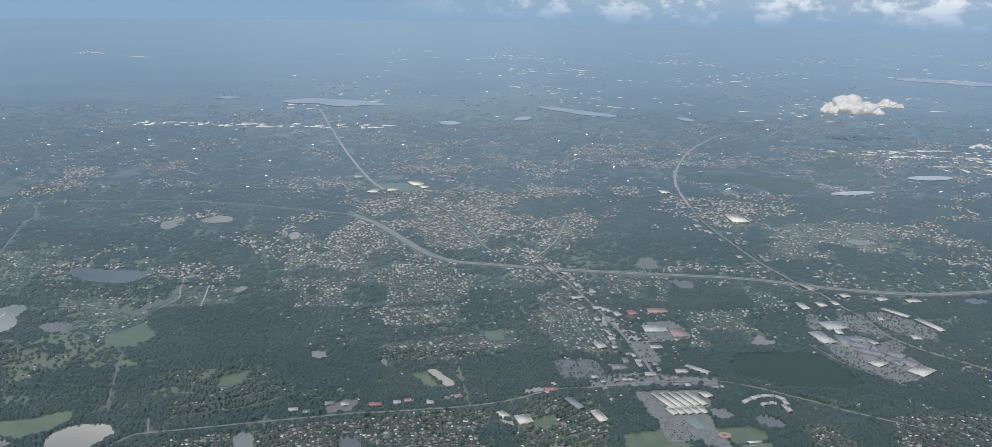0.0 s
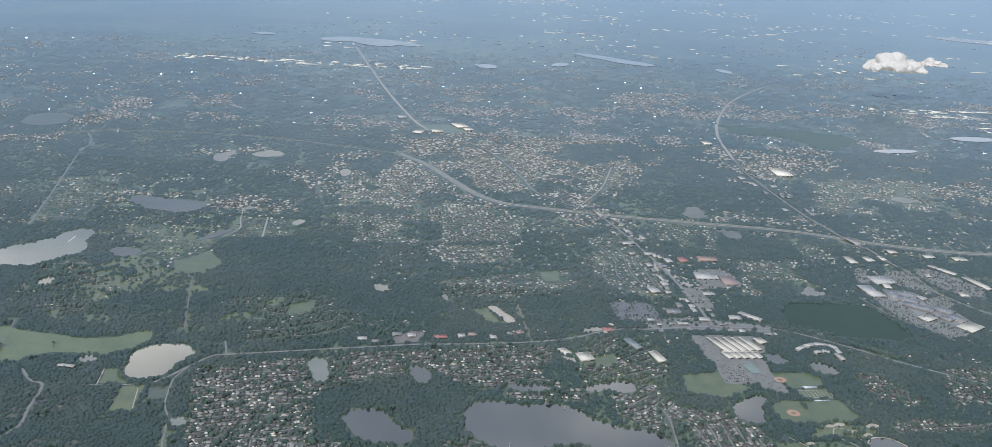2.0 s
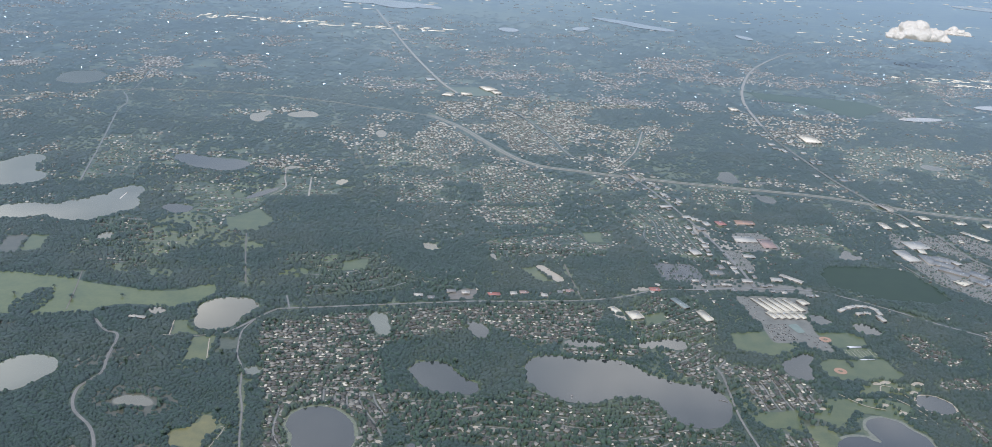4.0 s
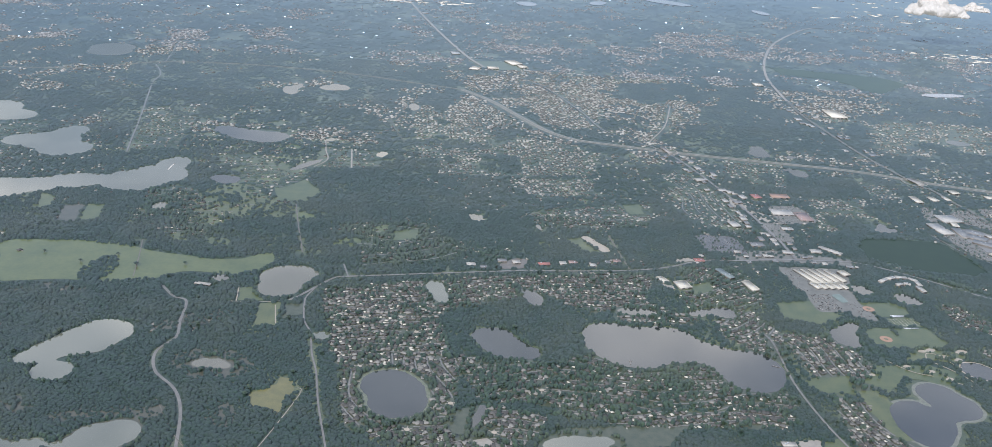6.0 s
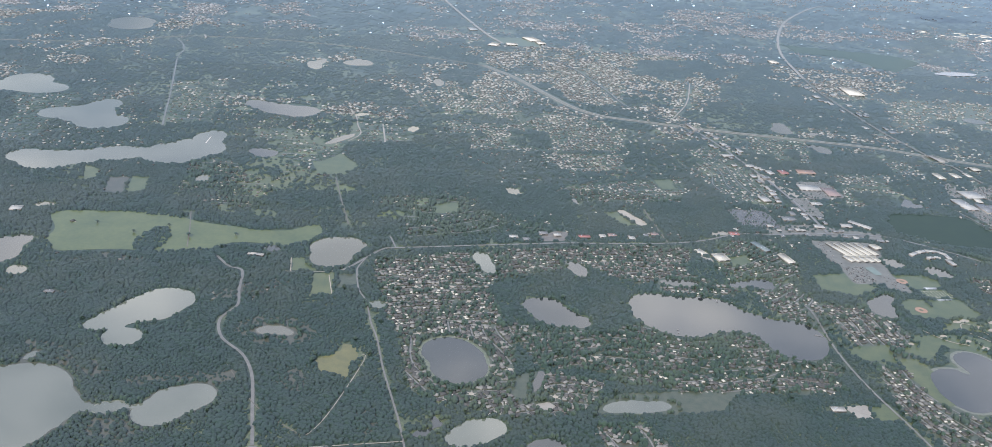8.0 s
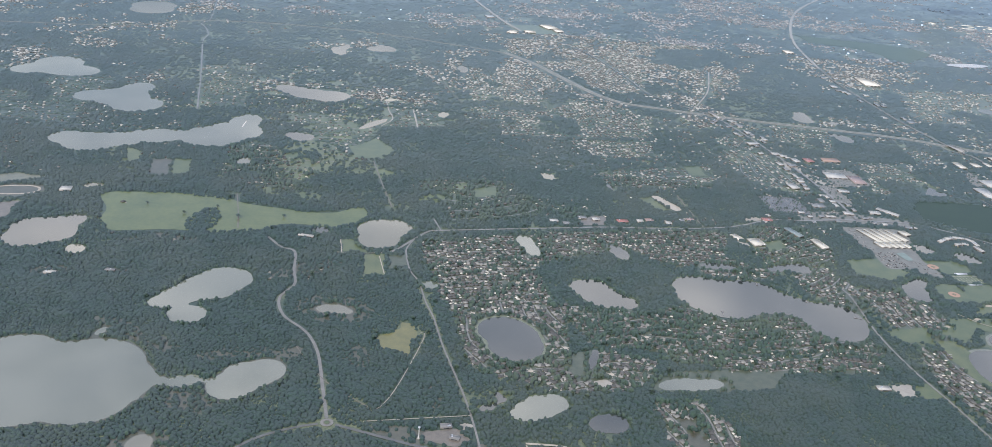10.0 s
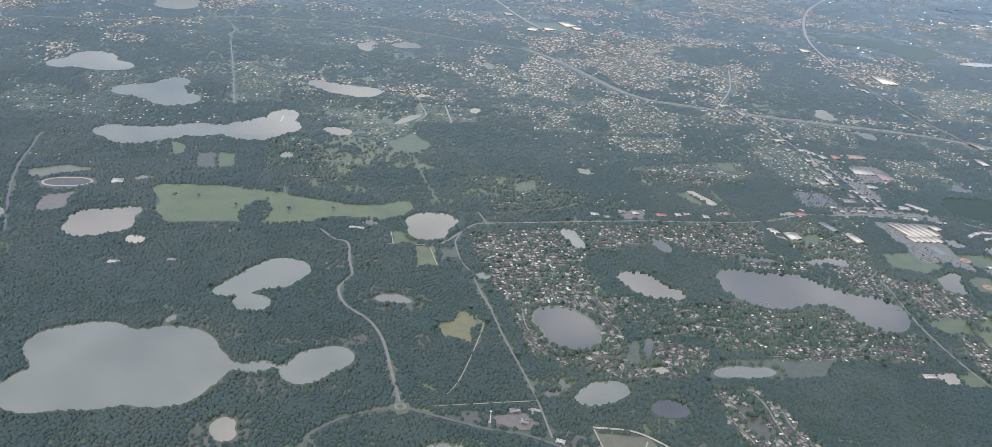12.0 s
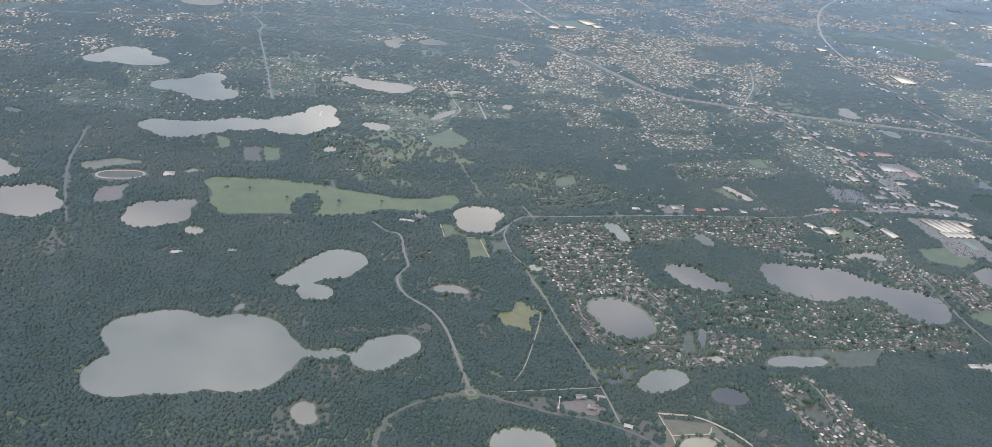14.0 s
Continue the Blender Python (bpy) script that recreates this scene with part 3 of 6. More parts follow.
def road(label, points, width, mat=None, z=0.1, clear=1.6, category="road", name="road"):
    z += 0.0012 * len(roads)
    roads.append(label)
    line = spline(points, max(1.0, width * 0.8))
    mark_line(taken, spline(points, 0.7), width + clear)
    v, f = strip(line, width, z)
    return setting(name, mesh_of(name, v, f, mat or ASPHALT), label, category)


def highway(points, gap=8.0):
    line = spline(points, 4)
    mark_line(taken, spline(points, 1.0), gap)
    v, f = strip(line, gap * 0.58, 0.05)
    verge = setting("verge", mesh_of("verge", v, f, VERGE), "rough grass verge and median of a divided highway", "verge")
    for side in (-1, 1):
        v, f = strip(line, 0.1 * gap, 0.12, side * 0.125 * gap)
        setting("carriageway", mesh_of("carriageway", v, f, CONCRETE), "pale concrete carriageway of a divided highway", "road")


highway([(-420, 533), (-376, 542), (-347.6, 549.6), (-330.6, 562), (-313.4, 577), (-298.8, 587), (-272.6, 593), (-234, 596.5), (-196, 594), (-158.6, 587), (-131, 578), (-91, 566)], 4.4)
highway([(-91, 566), (-70.4, 540), (-52.3, 506.9), (-35.6, 478.4), (-20.2, 464), (-0.4, 459), (17.4, 455.4), (34.9, 452), (71, 447.5), (100, 444.6), (125, 441.5), (142, 437), (162.5, 429), (195, 421), (226, 421), (300, 440), (420, 480)])
road("long straight pale arterial road through suburbs", [(-215, 1105), (-197, 1038), (-137, 816), (-98, 687), (-80, 642)], 2.4, CONCRETE, z=0.25)
road("grey suburban road through dense housing", [(-80, 642), (-38, 594), (-13, 528), (-1, 487), (28, 455)], 1.1, STREET, z=0.2)
road("busy arterial road with turning lanes", [(30, 462), (30, 452), (39, 426.5), (52, 378), (60, 338), (63, 312)], 1.3, STREET, z=0.2)
road("wide curving arterial road", [(274, 970), (244, 944), (190, 847), (158, 756), (141, 681), (136, 615), (135.5, 596)], 2.3, CONCRETE, z=0.22)
road("arterial road towards the mall", [(135.5, 600), (135, 561), (140, 515), (146, 470), (157, 426), (161.7, 415.8), (164, 400.7), (167.8, 388.5), (169.3, 377.4), (170.8, 362), (173.6, 355.6), (179.5, 345.4), (190, 333), (220, 300)], 1.7, LOT, z=0.22)
road("perimeter road between the mall and the marsh", [(133.2, 351.3), (136.2, 342.7), (138.6, 335.1), (143.2, 327.5), (148, 321), (156, 311)], 0.7, STREET, z=0.2)
road("two-lane cross road between woods and housing", [(-127, 244), (-124.4, 247.4), (-120, 255.8), (-115.3, 263.9), (-110.9, 265.7), (-99.2, 268.7), (-86.5, 272), (-60.5, 278.5), (-48.2, 281.6), (-28.5, 284.6), (-6.5, 289), (8.3, 294.5), (18.7, 301), (27, 304.6), (40, 306.4), (55.4, 310.5), (70, 312), (86, 312.8), (97, 308.6), (113, 298.6), (126, 289), (150, 275)], 1.0, STREET)
road("winding grey two-lane road to the roundabout", [(-172, 249), (-165, 241), (-159.5, 238), (-156.5, 224), (-154.2, 214.6), (-156.7, 205), (-153, 194.6), (-144.3, 186), (-138.7, 175.5), (-134, 159), (-130.3, 145.6)], 0.9, STREET)
road("curving grey road through scrub", [(-132, 143), (-137, 141), (-145, 136), (-150.7, 128.6), (-151.7, 118), (-150, 105), (-145, 90)], 0.8)
road("grey road past a small works yard", [(-127.7, 143.2), (-120.4, 141.2), (-107, 137.5), (-97, 136.2), (-87.6, 132.2), (-81.8, 127.6), (-74, 118), (-66, 104)], 0.9)
road("straight edge road between woods and houses", [(-120, 255.8), (-121.6, 248), (-121.2, 242.6), (-118.6, 231.1), (-114.7, 222.8), (-111.3, 210.1), (-107.8, 200), (-103.8, 184.5), (-99.1, 169.5), (-95.9, 159.2), (-93.2, 148.6), (-90.5, 136)], 0.55, STREET)
road("pale sandy track through woods", [(-119.5, 150), (-117, 153.6), (-114, 164), (-109.7, 188), (-111, 191)], 0.28, CONCRETE, clear=1.4)
road("faint sandy trail through scrub", [(-147.8, 181.5), (-134, 162), (-118.7, 150.3)], 0.3, SOIL, clear=0.6)
road("narrow lane along a wood", [(-121, 145.5), (-94, 151.6)], 0.32, CONCRETE, clear=1.4)
road("straight country road beside a lake", [(-316, 662), (-311.2, 640), (-299.5, 590), (-301, 576), (-294.3, 564), (-287, 546), (-284.5, 528), (-277, 503), (-259.4, 446), (-248.7, 409.4), (-242, 387)], 0.8, STREET, z=0.15)
road("pale straight lane between fields", [(-146.2, 333.7), (-139.3, 309.5), (-131.6, 283.9)], 0.5, SOIL)
road("estate road with planted verges", [(33, 246), (35.2, 237.8), (35.4, 213.7), (38.5, 193), (43, 176), (48, 155)], 0.7, STREET)
road("pale gravel road round settling basins", [(-79.7, 141.8), (-69.4, 141.5), (-61.9, 137), (-56.7, 131), (-50, 120)], 0.7, SAND)
road("dim country road through woods", [(-308, 322), (-303.7, 305.6), (-298.5, 284), (-290.3, 261), (-280.3, 238.8), (-274, 225)], 0.9)
road("straight pale service road", [(-50.7, 335.8), (-29.5, 355.2)], 0.6, SOIL)
road("pale side road past a wood", [(-12.3, 323), (-9.4, 304), (-7, 289.9)], 0.6, SOIL)
road("short lane north of the junction", [(-110.9, 266), (-114.4, 276)], 0.6, STREET)
road("narrow sandy lane past the paddocks", [(-146, 240.2), (-134.6, 241.4), (-125.5, 244.6)], 0.4, CONCRETE, clear=0.8)
road("white gravel path across a paddock", [(-130.3, 239.8), (-126.7, 226.4)], 0.3, SAND, clear=0.8)
road("white gravel drive by the lake", [(-145.9, 251), (-143.7, 240.8)], 0.4, SAND, clear=0.8)
road("pale road of a new estate", [(-153.6, 429), (-149.8, 411.8), (-146, 397), (-150, 384)], 0.7, CONCRETE, clear=1.2)
road("pale road of a new estate", [(-137.5, 417), (-133, 392), (-132, 386)], 0.8, CONCRETE, clear=1.2)

# ---- fields and lots ----
def field(label, corners, mat, z=0.05, category="field", name="field", keep=True):
    """An open sheet with a few rounded corners."""
    p = np.array(corners, dtype=float)
    if name in ("field", "fairway", "lawn"):      # a natural, wandering edge
        size = max(np.ptp(p[:, 0]), np.ptp(p[:, 1]))
        step = max(0.4, size / 75)
        xs, ys = np.arange(p[:, 0].min() - 3, p[:, 0].max() + 3, step), np.arange(p[:, 1].min() - 3, p[:, 1].max() + 3, step)
        gx, gy = np.meshgrid(xs, ys)
        d = np.full(gx.shape, 1e9)
        for a, b in zip(p, np.roll(p, -1, 0)):
            e = b - a
            t = np.clip(((gx - a[0]) * e[0] + (gy - a[1]) * e[1]) / (e @ e), 0, 1)
            d = np.minimum(d, np.hypot(gx - a[0] - t * e[0], gy - a[1] - t * e[1]))
        d *= np.where(in_shape([tuple(q) for q in p], gx, gy), 1, -1)
        s, ph = size / 9 + 0.8, p[0, 0]
        d += (0.016 * size + 0.15) * (np.sin(gx / s + ph) * np.sin(gy / s * 1.2 - ph) + 0.6 * np.sin(gx * 2.1 / s - gy * 1.7 / s) + 0.4 * np.sin(gx * 1.1 / s + gy * 4.3 / s + ph))
        if keep:
            taken[...] |= in_shape([tuple(q) for q in p], GX, GY)
        field_sheet(xs, ys, d, z, mat, name, label, category)
        return
    ring = []
    for a, b, c in zip(np.roll(p, 1, 0), p, np.roll(p, -1, 0)):
        for t in (0.0, 0.25, 0.5, 0.75, 1.0):
            q, r = b + (a - b) * 0.22, b + (c - b) * 0.22
            ring.append(q * (1 - t) ** 2 + 2 * b * t * (1 - t) + r * t * t)
    mid = p.mean(axis=0)
    v = np.vstack([[*mid, z]] + [[*q, z] for q in ring])
    k = len(ring)
    f = [(0, 1 + i, 1 + (i + 1) % k) for i in range(k)]
    if keep:
        taken[...] |= in_shape([tuple(q) for q in p], GX, GY)
    return setting(name, mesh_of(name, v, f, mat), label, category)


field("large mown green pasture with a few lone trees", [(-241.8, 274.4), (-237.8, 277.4), (-228.3, 279.1), (-213.4, 280), (-187.6, 277.3), (-164.3, 272.9), (-152.1, 275.8), (-142.6, 282), (-139.4, 274.1), (-142.4, 266), (-150.3, 260.5), (-169.4, 258), (-178.1, 253), (-191.2, 248.4), (-208.9, 245), (-223.9, 241.7), (-230.3, 247.2), (-236.6, 261.1)], PASTURE)
field("square yellow-green paddock by the lake", [(-252.8, 326), (-244.6, 322.2), (-241.8, 310.3), (-247.3, 308.8)], MEADOW)
field("ploughed grey-green plot", [(-237.5, 314.5), (-229.8, 316.5), (-225, 298), (-232, 296)], SCRUB)
field("green plot beside the lake", [(-228.8, 316.5), (-221.5, 318), (-217.2, 300), (-224, 298)], GRASS)
field("golden dry marsh clearing in woods", [(-124, 186), (-121, 189), (-117.6, 192), (-117.8, 197), (-114.5, 196.3), (-111.2, 190), (-113.4, 184), (-113, 176), (-116, 180), (-120.6, 179.4)], STRAW)
field("school playing field of short grass", [(44.5, 270.2), (57.5, 273.5), (66, 262), (57.4, 255.3), (44.1, 256.6)], GRASS)
field("ball field of mown grass", [(68.8, 249.5), (73, 254.2), (79.8, 256), (81.2, 246), (78, 240.8), (71.4, 241.7)], GRASS)
field("mown meadow beside the ball field", [(80.6, 255.6), (93.4, 258), (97.2, 246), (89.5, 241.8), (79.6, 240.8), (80.6, 247.8)], GRASS, z=0.054)
field("football pitch with white lines", [(80.5, 263.6), (91.6, 265.6), (93.6, 258.6), (82.2, 256.6)], GRASS, category="pitch", name="pitch")
field("green behind the school", [(75.3, 274), (79.1, 276), (90.4, 276.3), (92.6, 272), (91.5, 266), (80, 264), (78.3, 267)], GRASS)
field("golf fairway along the lake", [(80.1, 238.8), (89, 241.8), (98.6, 241.5), (99.5, 237.4), (93.3, 234.4), (82.6, 234), (76.3, 232.8)], MEADOW, category="fairway", name="fairway")
field("rough green between fairways", [(57, 217), (66, 228), (84, 232), (92, 226), (86, 220), (72, 222), (64, 212)], GRASS, category="fairway", name="fairway")
field("golf fairway south of the lake", [(54, 212), (60, 213), (64, 206), (62, 196), (64, 188), (58, 186), (54, 198)], MEADOW, category="fairway", name="fairway")
field("common green among the estate houses", [(37.9, 215.5), (54.5, 221), (53, 210), (42.8, 209.5)], GRASS)
field("dull grassy bank round a pond", [(-44.3, 169.6), (-41.7, 176.8), (-35.8, 181), (-19.2, 184), (-1.9, 185.4), (-6.7, 175.3), (-21.7, 172.4)], LAWN)
field("green paddocks with wire fences", [(-145.5, 250.6), (-141.8, 252), (-138, 246.4), (-135, 242.4), (-143, 241.2)], GRASS)
field("paddock by the small lake", [(-136.4, 240.5), (-128, 242), (-126.9, 226.4), (-133.4, 225)], MEADOW)
field("dull fenced plot by the bend", [(-127, 242), (-120.6, 242.6), (-119.8, 235), (-126, 230)], LAWN)
field("mown green with a clubhouse", [(-160, 352), (-146, 354), (-142, 338), (-156, 336)], GRASS)
field("bright green lawns of a country estate", [(-188.6, 349.9), (-172.4, 351.8), (-158.8, 337.3), (-142, 329.2), (-151, 316.7), (-167.1, 312.5), (-178.5, 315.1), (-188.5, 324.8)], MEADOW, keep=False, z=0.03)
field("brown settling basin floor", [(-79, 140), (-66, 139.5), (-59, 131), (-62, 120), (-80, 122)], BASIN_SOIL)
field("cleared works yard of brown soil", [(-106, 143), (-97, 146), (-93, 141), (-97, 138), (-105, 140)], SOIL, category="yard", name="yard")
field("dark green marsh beside the mall", [(93.9, 318), (94.5, 330), (99.3, 340.6), (129.8, 344), (136, 338.5), (140.1, 324.2), (141.4, 311), (132.5, 306.5), (112, 309), (102, 315.5)], MARSH, category="marsh")
field("small green by country houses", [(-100.8, 310.7), (-90.7, 315.5), (-90.6, 304.3), (-99.7, 301.3)], GRASS)
field("bare pale building plot", [(-24.8, 320), (-21, 320.6), (-11.8, 307), (-16.1, 304.4)], SAND, category="yard", name="yard")
field("rough meadow beside the building plot", [(-30, 316), (-25.5, 318.5), (-16.5, 304), (-22, 302)], MEADOW)
field("sports ground with a worn oval track", [(-284.5, 268.4), (-278, 277), (-265, 277), (-262.5, 272), (-269, 264), (-279, 262.5)], SCRUB)
field("bare worn ground beside the track", [(-294, 279), (-280, 288), (-268, 286), (-276, 279), (-288, 272)], VERGE)
field("brown scraped yard below the track", [(-276, 256), (-266, 262), (-264, 246), (-272, 240)], SOIL, category="yard", name="yard")
field("green clearing in woods", [(-3, 362), (5, 364), (6, 352), (-1, 350)], GRASS)
field("green open ground by the arterial", [(-95, 660), (-60, 672), (-50, 640), (-72, 634)], GRASS, z=0.1)
field("green belt east of the arterial", [(151.5, 723), (176, 718), (240, 711), (256, 690), (217, 642), (193, 686), (155, 692)], BELT, z=0.12)
field("paved forecourts along the arterial road", [(50, 383), (55.9, 379.4), (61.1, 363.4), (71.6, 359.8), (68.4, 351.1), (60.4, 352), (54.6, 366.2), (48.9, 371.6)], CONCRETE, z=0.06, category="yard", name="yard", keep=False)
field("pale paved square before a store", [(74.2, 365.6), (83.9, 371.2), (84.9, 357.5), (73.1, 354.1)], CONCRETE, z=0.07, category="yard", name="yard", keep=False)

lots = []


def lot(label, corners, turn, mat=None, fill=0.75):
    """A car park and its rows of parked cars."""
    field(label, corners, mat or LOT, z=0.08 + 0.01 * len(lots), category="car park", name="car_park")
    lots.append((corners, turn, fill))


field("paved school grounds", [(55, 302.5), (60, 304), (78, 305), (79.6, 298), (77, 286), (75.6, 275), (78.4, 264.4), (77.8, 260), (72, 261.6), (68, 266), (58, 264.4), (57, 282)], LOT, z=0.055, category="yard", name="yard")
lot("half-full school car park", [(58.4, 279.8), (66.3, 281), (67.4, 267.9), (58.6, 265.4)], 0.12, LOT, 0.8)
lot("large school car park", [(70.4, 273.7), (74, 275.2), (77.4, 264), (72.8, 262.5)], 0.25, LOT, 0.35)
lot("grey school yard and bus lane", [(52.5, 303.5), (58.5, 302.5), (63, 290), (58.8, 288), (59, 281.6), (55.5, 281.5)], 0.4, LOT, 0.2)
lot("large mall car park dotted with small trees", [(154, 380), (161.5, 388), (168.5, 387), (170, 374), (172, 363), (166.8, 358.9), (160, 364.7), (155.6, 370.7)], 0.5, LOT, 0.6)
lot("mall car park before the long stores", [(172.5, 392), (181, 393.5), (189, 383), (195, 369), (191, 360), (183, 357), (177.7, 364), (171.6, 376)], 0.5, LOT, 0.6)
lot("mall car park behind the anchor store", [(143.9, 389), (149.2, 389), (147.6, 377.3), (144.5, 368), (138.3, 368.7)], 0.5, LOT, 0.3)
lot("mall car park between the stores", [(160.4, 352.5), (172.3, 359), (173.5, 349.8), (168, 343), (160, 344)], 0.5, LOT, 0.5)
lot("long mall car park along the marsh", [(138.1, 351), (145, 354), (151, 339), (151, 330), (148.5, 322.1), (142.1, 331.1)], 0.5, LOT, 0.5)
lot("mall car park by the corner stores", [(150.2, 334), (158, 338), (163, 326), (165.5, 317), (154.3, 312.9), (148.5, 322.1)], 0.5, LOT, 0.4)
field("worn paving under the mall buildings", [(147, 362), (160, 362), (170, 340), (172, 330), (163, 325), (150, 336), (144, 350)], ROOF_GREY, z=0.07, category="yard", name="yard")
lot("office car park in rows", [(24, 331), (42, 332), (45, 313), (27, 312)], 0.1, ASPHALT, 0.5)
field("pale paved forecourts along the cross road", [(38.8, 315), (57.1, 320), (68.6, 317.6), (87.2, 315.4), (84.4, 308.4), (65.2, 308), (53.4, 308.4), (37.1, 305.4)], LOT, z=0.05, category="yard", name="yard", keep=False)
lot("shop car park", [(66, 374), (82, 377), (86, 356), (66, 350)], 0.1, LOT, 0.4)
lot("strip-mall car park beside the arterial", [(56, 352), (66, 352), (68, 330), (60, 330)], 0.2)
lot("small church car park", [(3, 279), (8, 277.5), (8.5, 274.5), (4.5, 275)], 0.35, CONCRETE, 0.4)
field("bright paved apron beside the cross road", [(12.5, 303), (17, 305.6), (22, 304.8), (20, 302.6), (13, 299.8)], CONCRETE, z=0.07, category="yard", name="yard")
field("blue-green school courts", [(66.9, 279.6), (70.7, 281.1), (72.1, 274.4), (69.2, 273.2)], COURT, z=0.19, category="court", name="court")


# ---- buildings ----
def hall(x, y, w, d, h, turn, roof, label, category="building", units=2, group=""):
    """A flat-roofed building: walls, parapet roof, window band, plant on the roof."""
    ob = tagged(new(category.replace(" ", "_")), label, category, group)
    ob.matrix_world = Matrix.Translation((x, y, 0)) @ Matrix.Rotation(turn, 4, "Z")
    wall = part("wall", mesh_of("wall", *box_array(-w / 2, w / 2, -d / 2, d / 2, 0, h), STUCCO), ob)
    lip = 0.12
    ring = [box_array(-w / 2 - 0.02, w / 2 + 0.02, -d / 2 - 0.02, -d / 2 + lip, h, h + 0.12), box_array(-w / 2 - 0.02, w / 2 + 0.02, d / 2 - lip, d / 2 + 0.02, h, h + 0.12),
            box_array(-w / 2 - 0.02, -w / 2 + lip, -d / 2 + lip, d / 2 - lip, h, h + 0.12), box_array(w / 2 - lip, w / 2 + 0.02, -d / 2 + lip, d / 2 - lip, h, h + 0.12),
            box_array(-w / 2 + lip, w / 2 - lip, -d / 2 + lip, d / 2 - lip, h, h + 0.04)]
    top = part("roof", mesh_of("roof", *joined(ring), roof), ob)
    for k in range(max(1, int(w / 2.5))):
        cx = -w / 2 + (k + 0.5) * w / max(1, int(w / 2.5))
        part("window", mesh_of("window", *box_array(cx - 0.7, cx + 0.7, -d / 2 - 0.03, -d / 2, h * 0.3, h * 0.75), GLASS_DARK), wall)
    for k in range(units):
        cx, cy, s = rng.uniform(-0.4, 0.4) * w, rng.uniform(-0.35, 0.35) * d, rng.uniform(0.12, 0.25)
        part("roof_unit", mesh_of("roof_unit", *box_array(cx - s, cx + s, cy - s * 0.7, cy + s * 0.7, h + 0.04, h + 0.3), METAL), top, "grey rooftop air unit")
    c, s = math.cos(turn), math.sin(turn)
    u, v = (GX - x) * c + (GY - y) * s, -(GX - x) * s + (GY - y) * c
    taken[...] |= (abs(u) < w / 2 + 0.5) & (abs(v) < d / 2 + 0.5)
    return ob


for k in range(5):      # long school wings side by side, staggered
    hall(61.9 + k * 3.0, 295.0 + k * 0.5, 2.25, 12.4 - 0.3 * k, 0.5, 0.43, ROOF_CREAM, "long white-roofed school wing", "school wing", 3, "school wings")
for k in range(5):
    hall(63.2 + k * 2.75, 286.4 + k * 0.35, 2.2, 5.2, 0.5, 0.43, ROOF_CREAM, "white-roofed school classroom block", "school wing", 3, "school wings")
hall(68.6, 289.7, 13, 0.8, 0.55, 0.1, ROOF_CREAM, "long covered link between school wings", "school link", 1)
hall(78.2, 299.6, 3.4, 4.2, 0.8, 0.43, ROOF_CREAM, "school gymnasium with a white roof", "school hall")
for x, y, w, d, turn, roof in ((141.0, 358.4, 6.2, 12.7, 0.20, ROOF_WHITE), (151.0, 373.2, 9.9, 9.0, 0.22, ROOF_WHITE), (150.8, 366.8, 3.0, 7.3, -0.08, ROOF_CREAM), (153.7, 331.2, 6.3, 4.9, 0.59, ROOF_CREAM), (167.9, 324.2, 10.0, 6.6, 0.66, ROOF_CREAM),
                               (149.5, 355.5, 4.6, 11, 0.1, ROOF_GREY), (155.6, 357.2, 7, 5, -0.5, ROOF_GREY), (154, 350.6, 5, 8.4, 0.95, ROOF_GREY), (155.2, 343, 4.6, 12, 0.95, ROOF_GREY), (164.6, 341, 5.4, 8, 0.7, ROOF_GREY), (166.6, 332.8, 5, 7, 0.62, ROOF_GREY), (161.6, 331.8, 3.4, 5, 0.62, ROOF_GREY), (161, 353.4, 3, 3.4, 0.4, ROOF_WHITE)):
    hall(x, y, w, d, 0.52 + 0.02 * (int(x * 7) % 9), turn, roof, "big-box mall building with a flat pale roof", "mall building", 5, "mall buildings")
for x, y, w, d, turn in ((186.3, 391.2, 3.1, 13.3, 0.62), (195.2, 375.8, 3.4, 15.3, 0.34), (175.8, 382.6, 2.1, 3.7, -0.08), (181.8, 360.2, 3.4, 4.0, 0.01), (145.9, 398.4, 3.7, 8.7, 0.12), (155.5, 401.2, 4.0, 6.1, 0.21), (162.8, 403.2, 2.6, 5.3, 0.18), (171.8, 414.7, 4.5, 4.6, 0.18), (188.1, 410.2, 5.2, 4.1, 0.24), (202.3, 408.6, 6.7, 4.5, 0.15)):
    hall(x, y, w, d, 0.55, turn, ROOF_CREAM, "white flat-roofed retail store", "store", 3, "retail stores")
for x, y, w, d, turn, roof in ((71, 366, 10, 7, 0.1, ROOF_WHITE), (80, 362, 6, 10, 0.1, ROOF_TAN), (64, 386, 4, 5, 0.3, ROOF_RED), (76, 389, 9, 5, 0.1, CLAY), (49, 392, 4, 3, 0.3, ROOF_WHITE), (57, 384, 3, 5, 0.3, ROOF_WHITE), (45, 346, 4, 6, 0.3, ROOF_WHITE),
                               (53, 376, 4, 3, 0.3, ROOF_GREY), (68, 345, 5, 3, 0.1, ROOF_WHITE), (61, 317.6, 4.2, 2.8, 0.0, ROOF_WHITE), (73.6, 321, 4.8, 2.8, 0.0, ROOF_WHITE), (80.2, 323, 10, 2.4, -0.75, ROOF_WHITE), (39.5, 314.2, 2.6, 1.8, 0.1, ROOF_WHITE), (50, 324, 6, 4, 0.1, ROOF_GREY), (41, 406, 6, 3, 0.3, ROOF_WHITE)):
    hall(x, y, w, d, 0.6, turn, roof, "low shop building beside the arterial road", "shop", 2, "roadside shops")
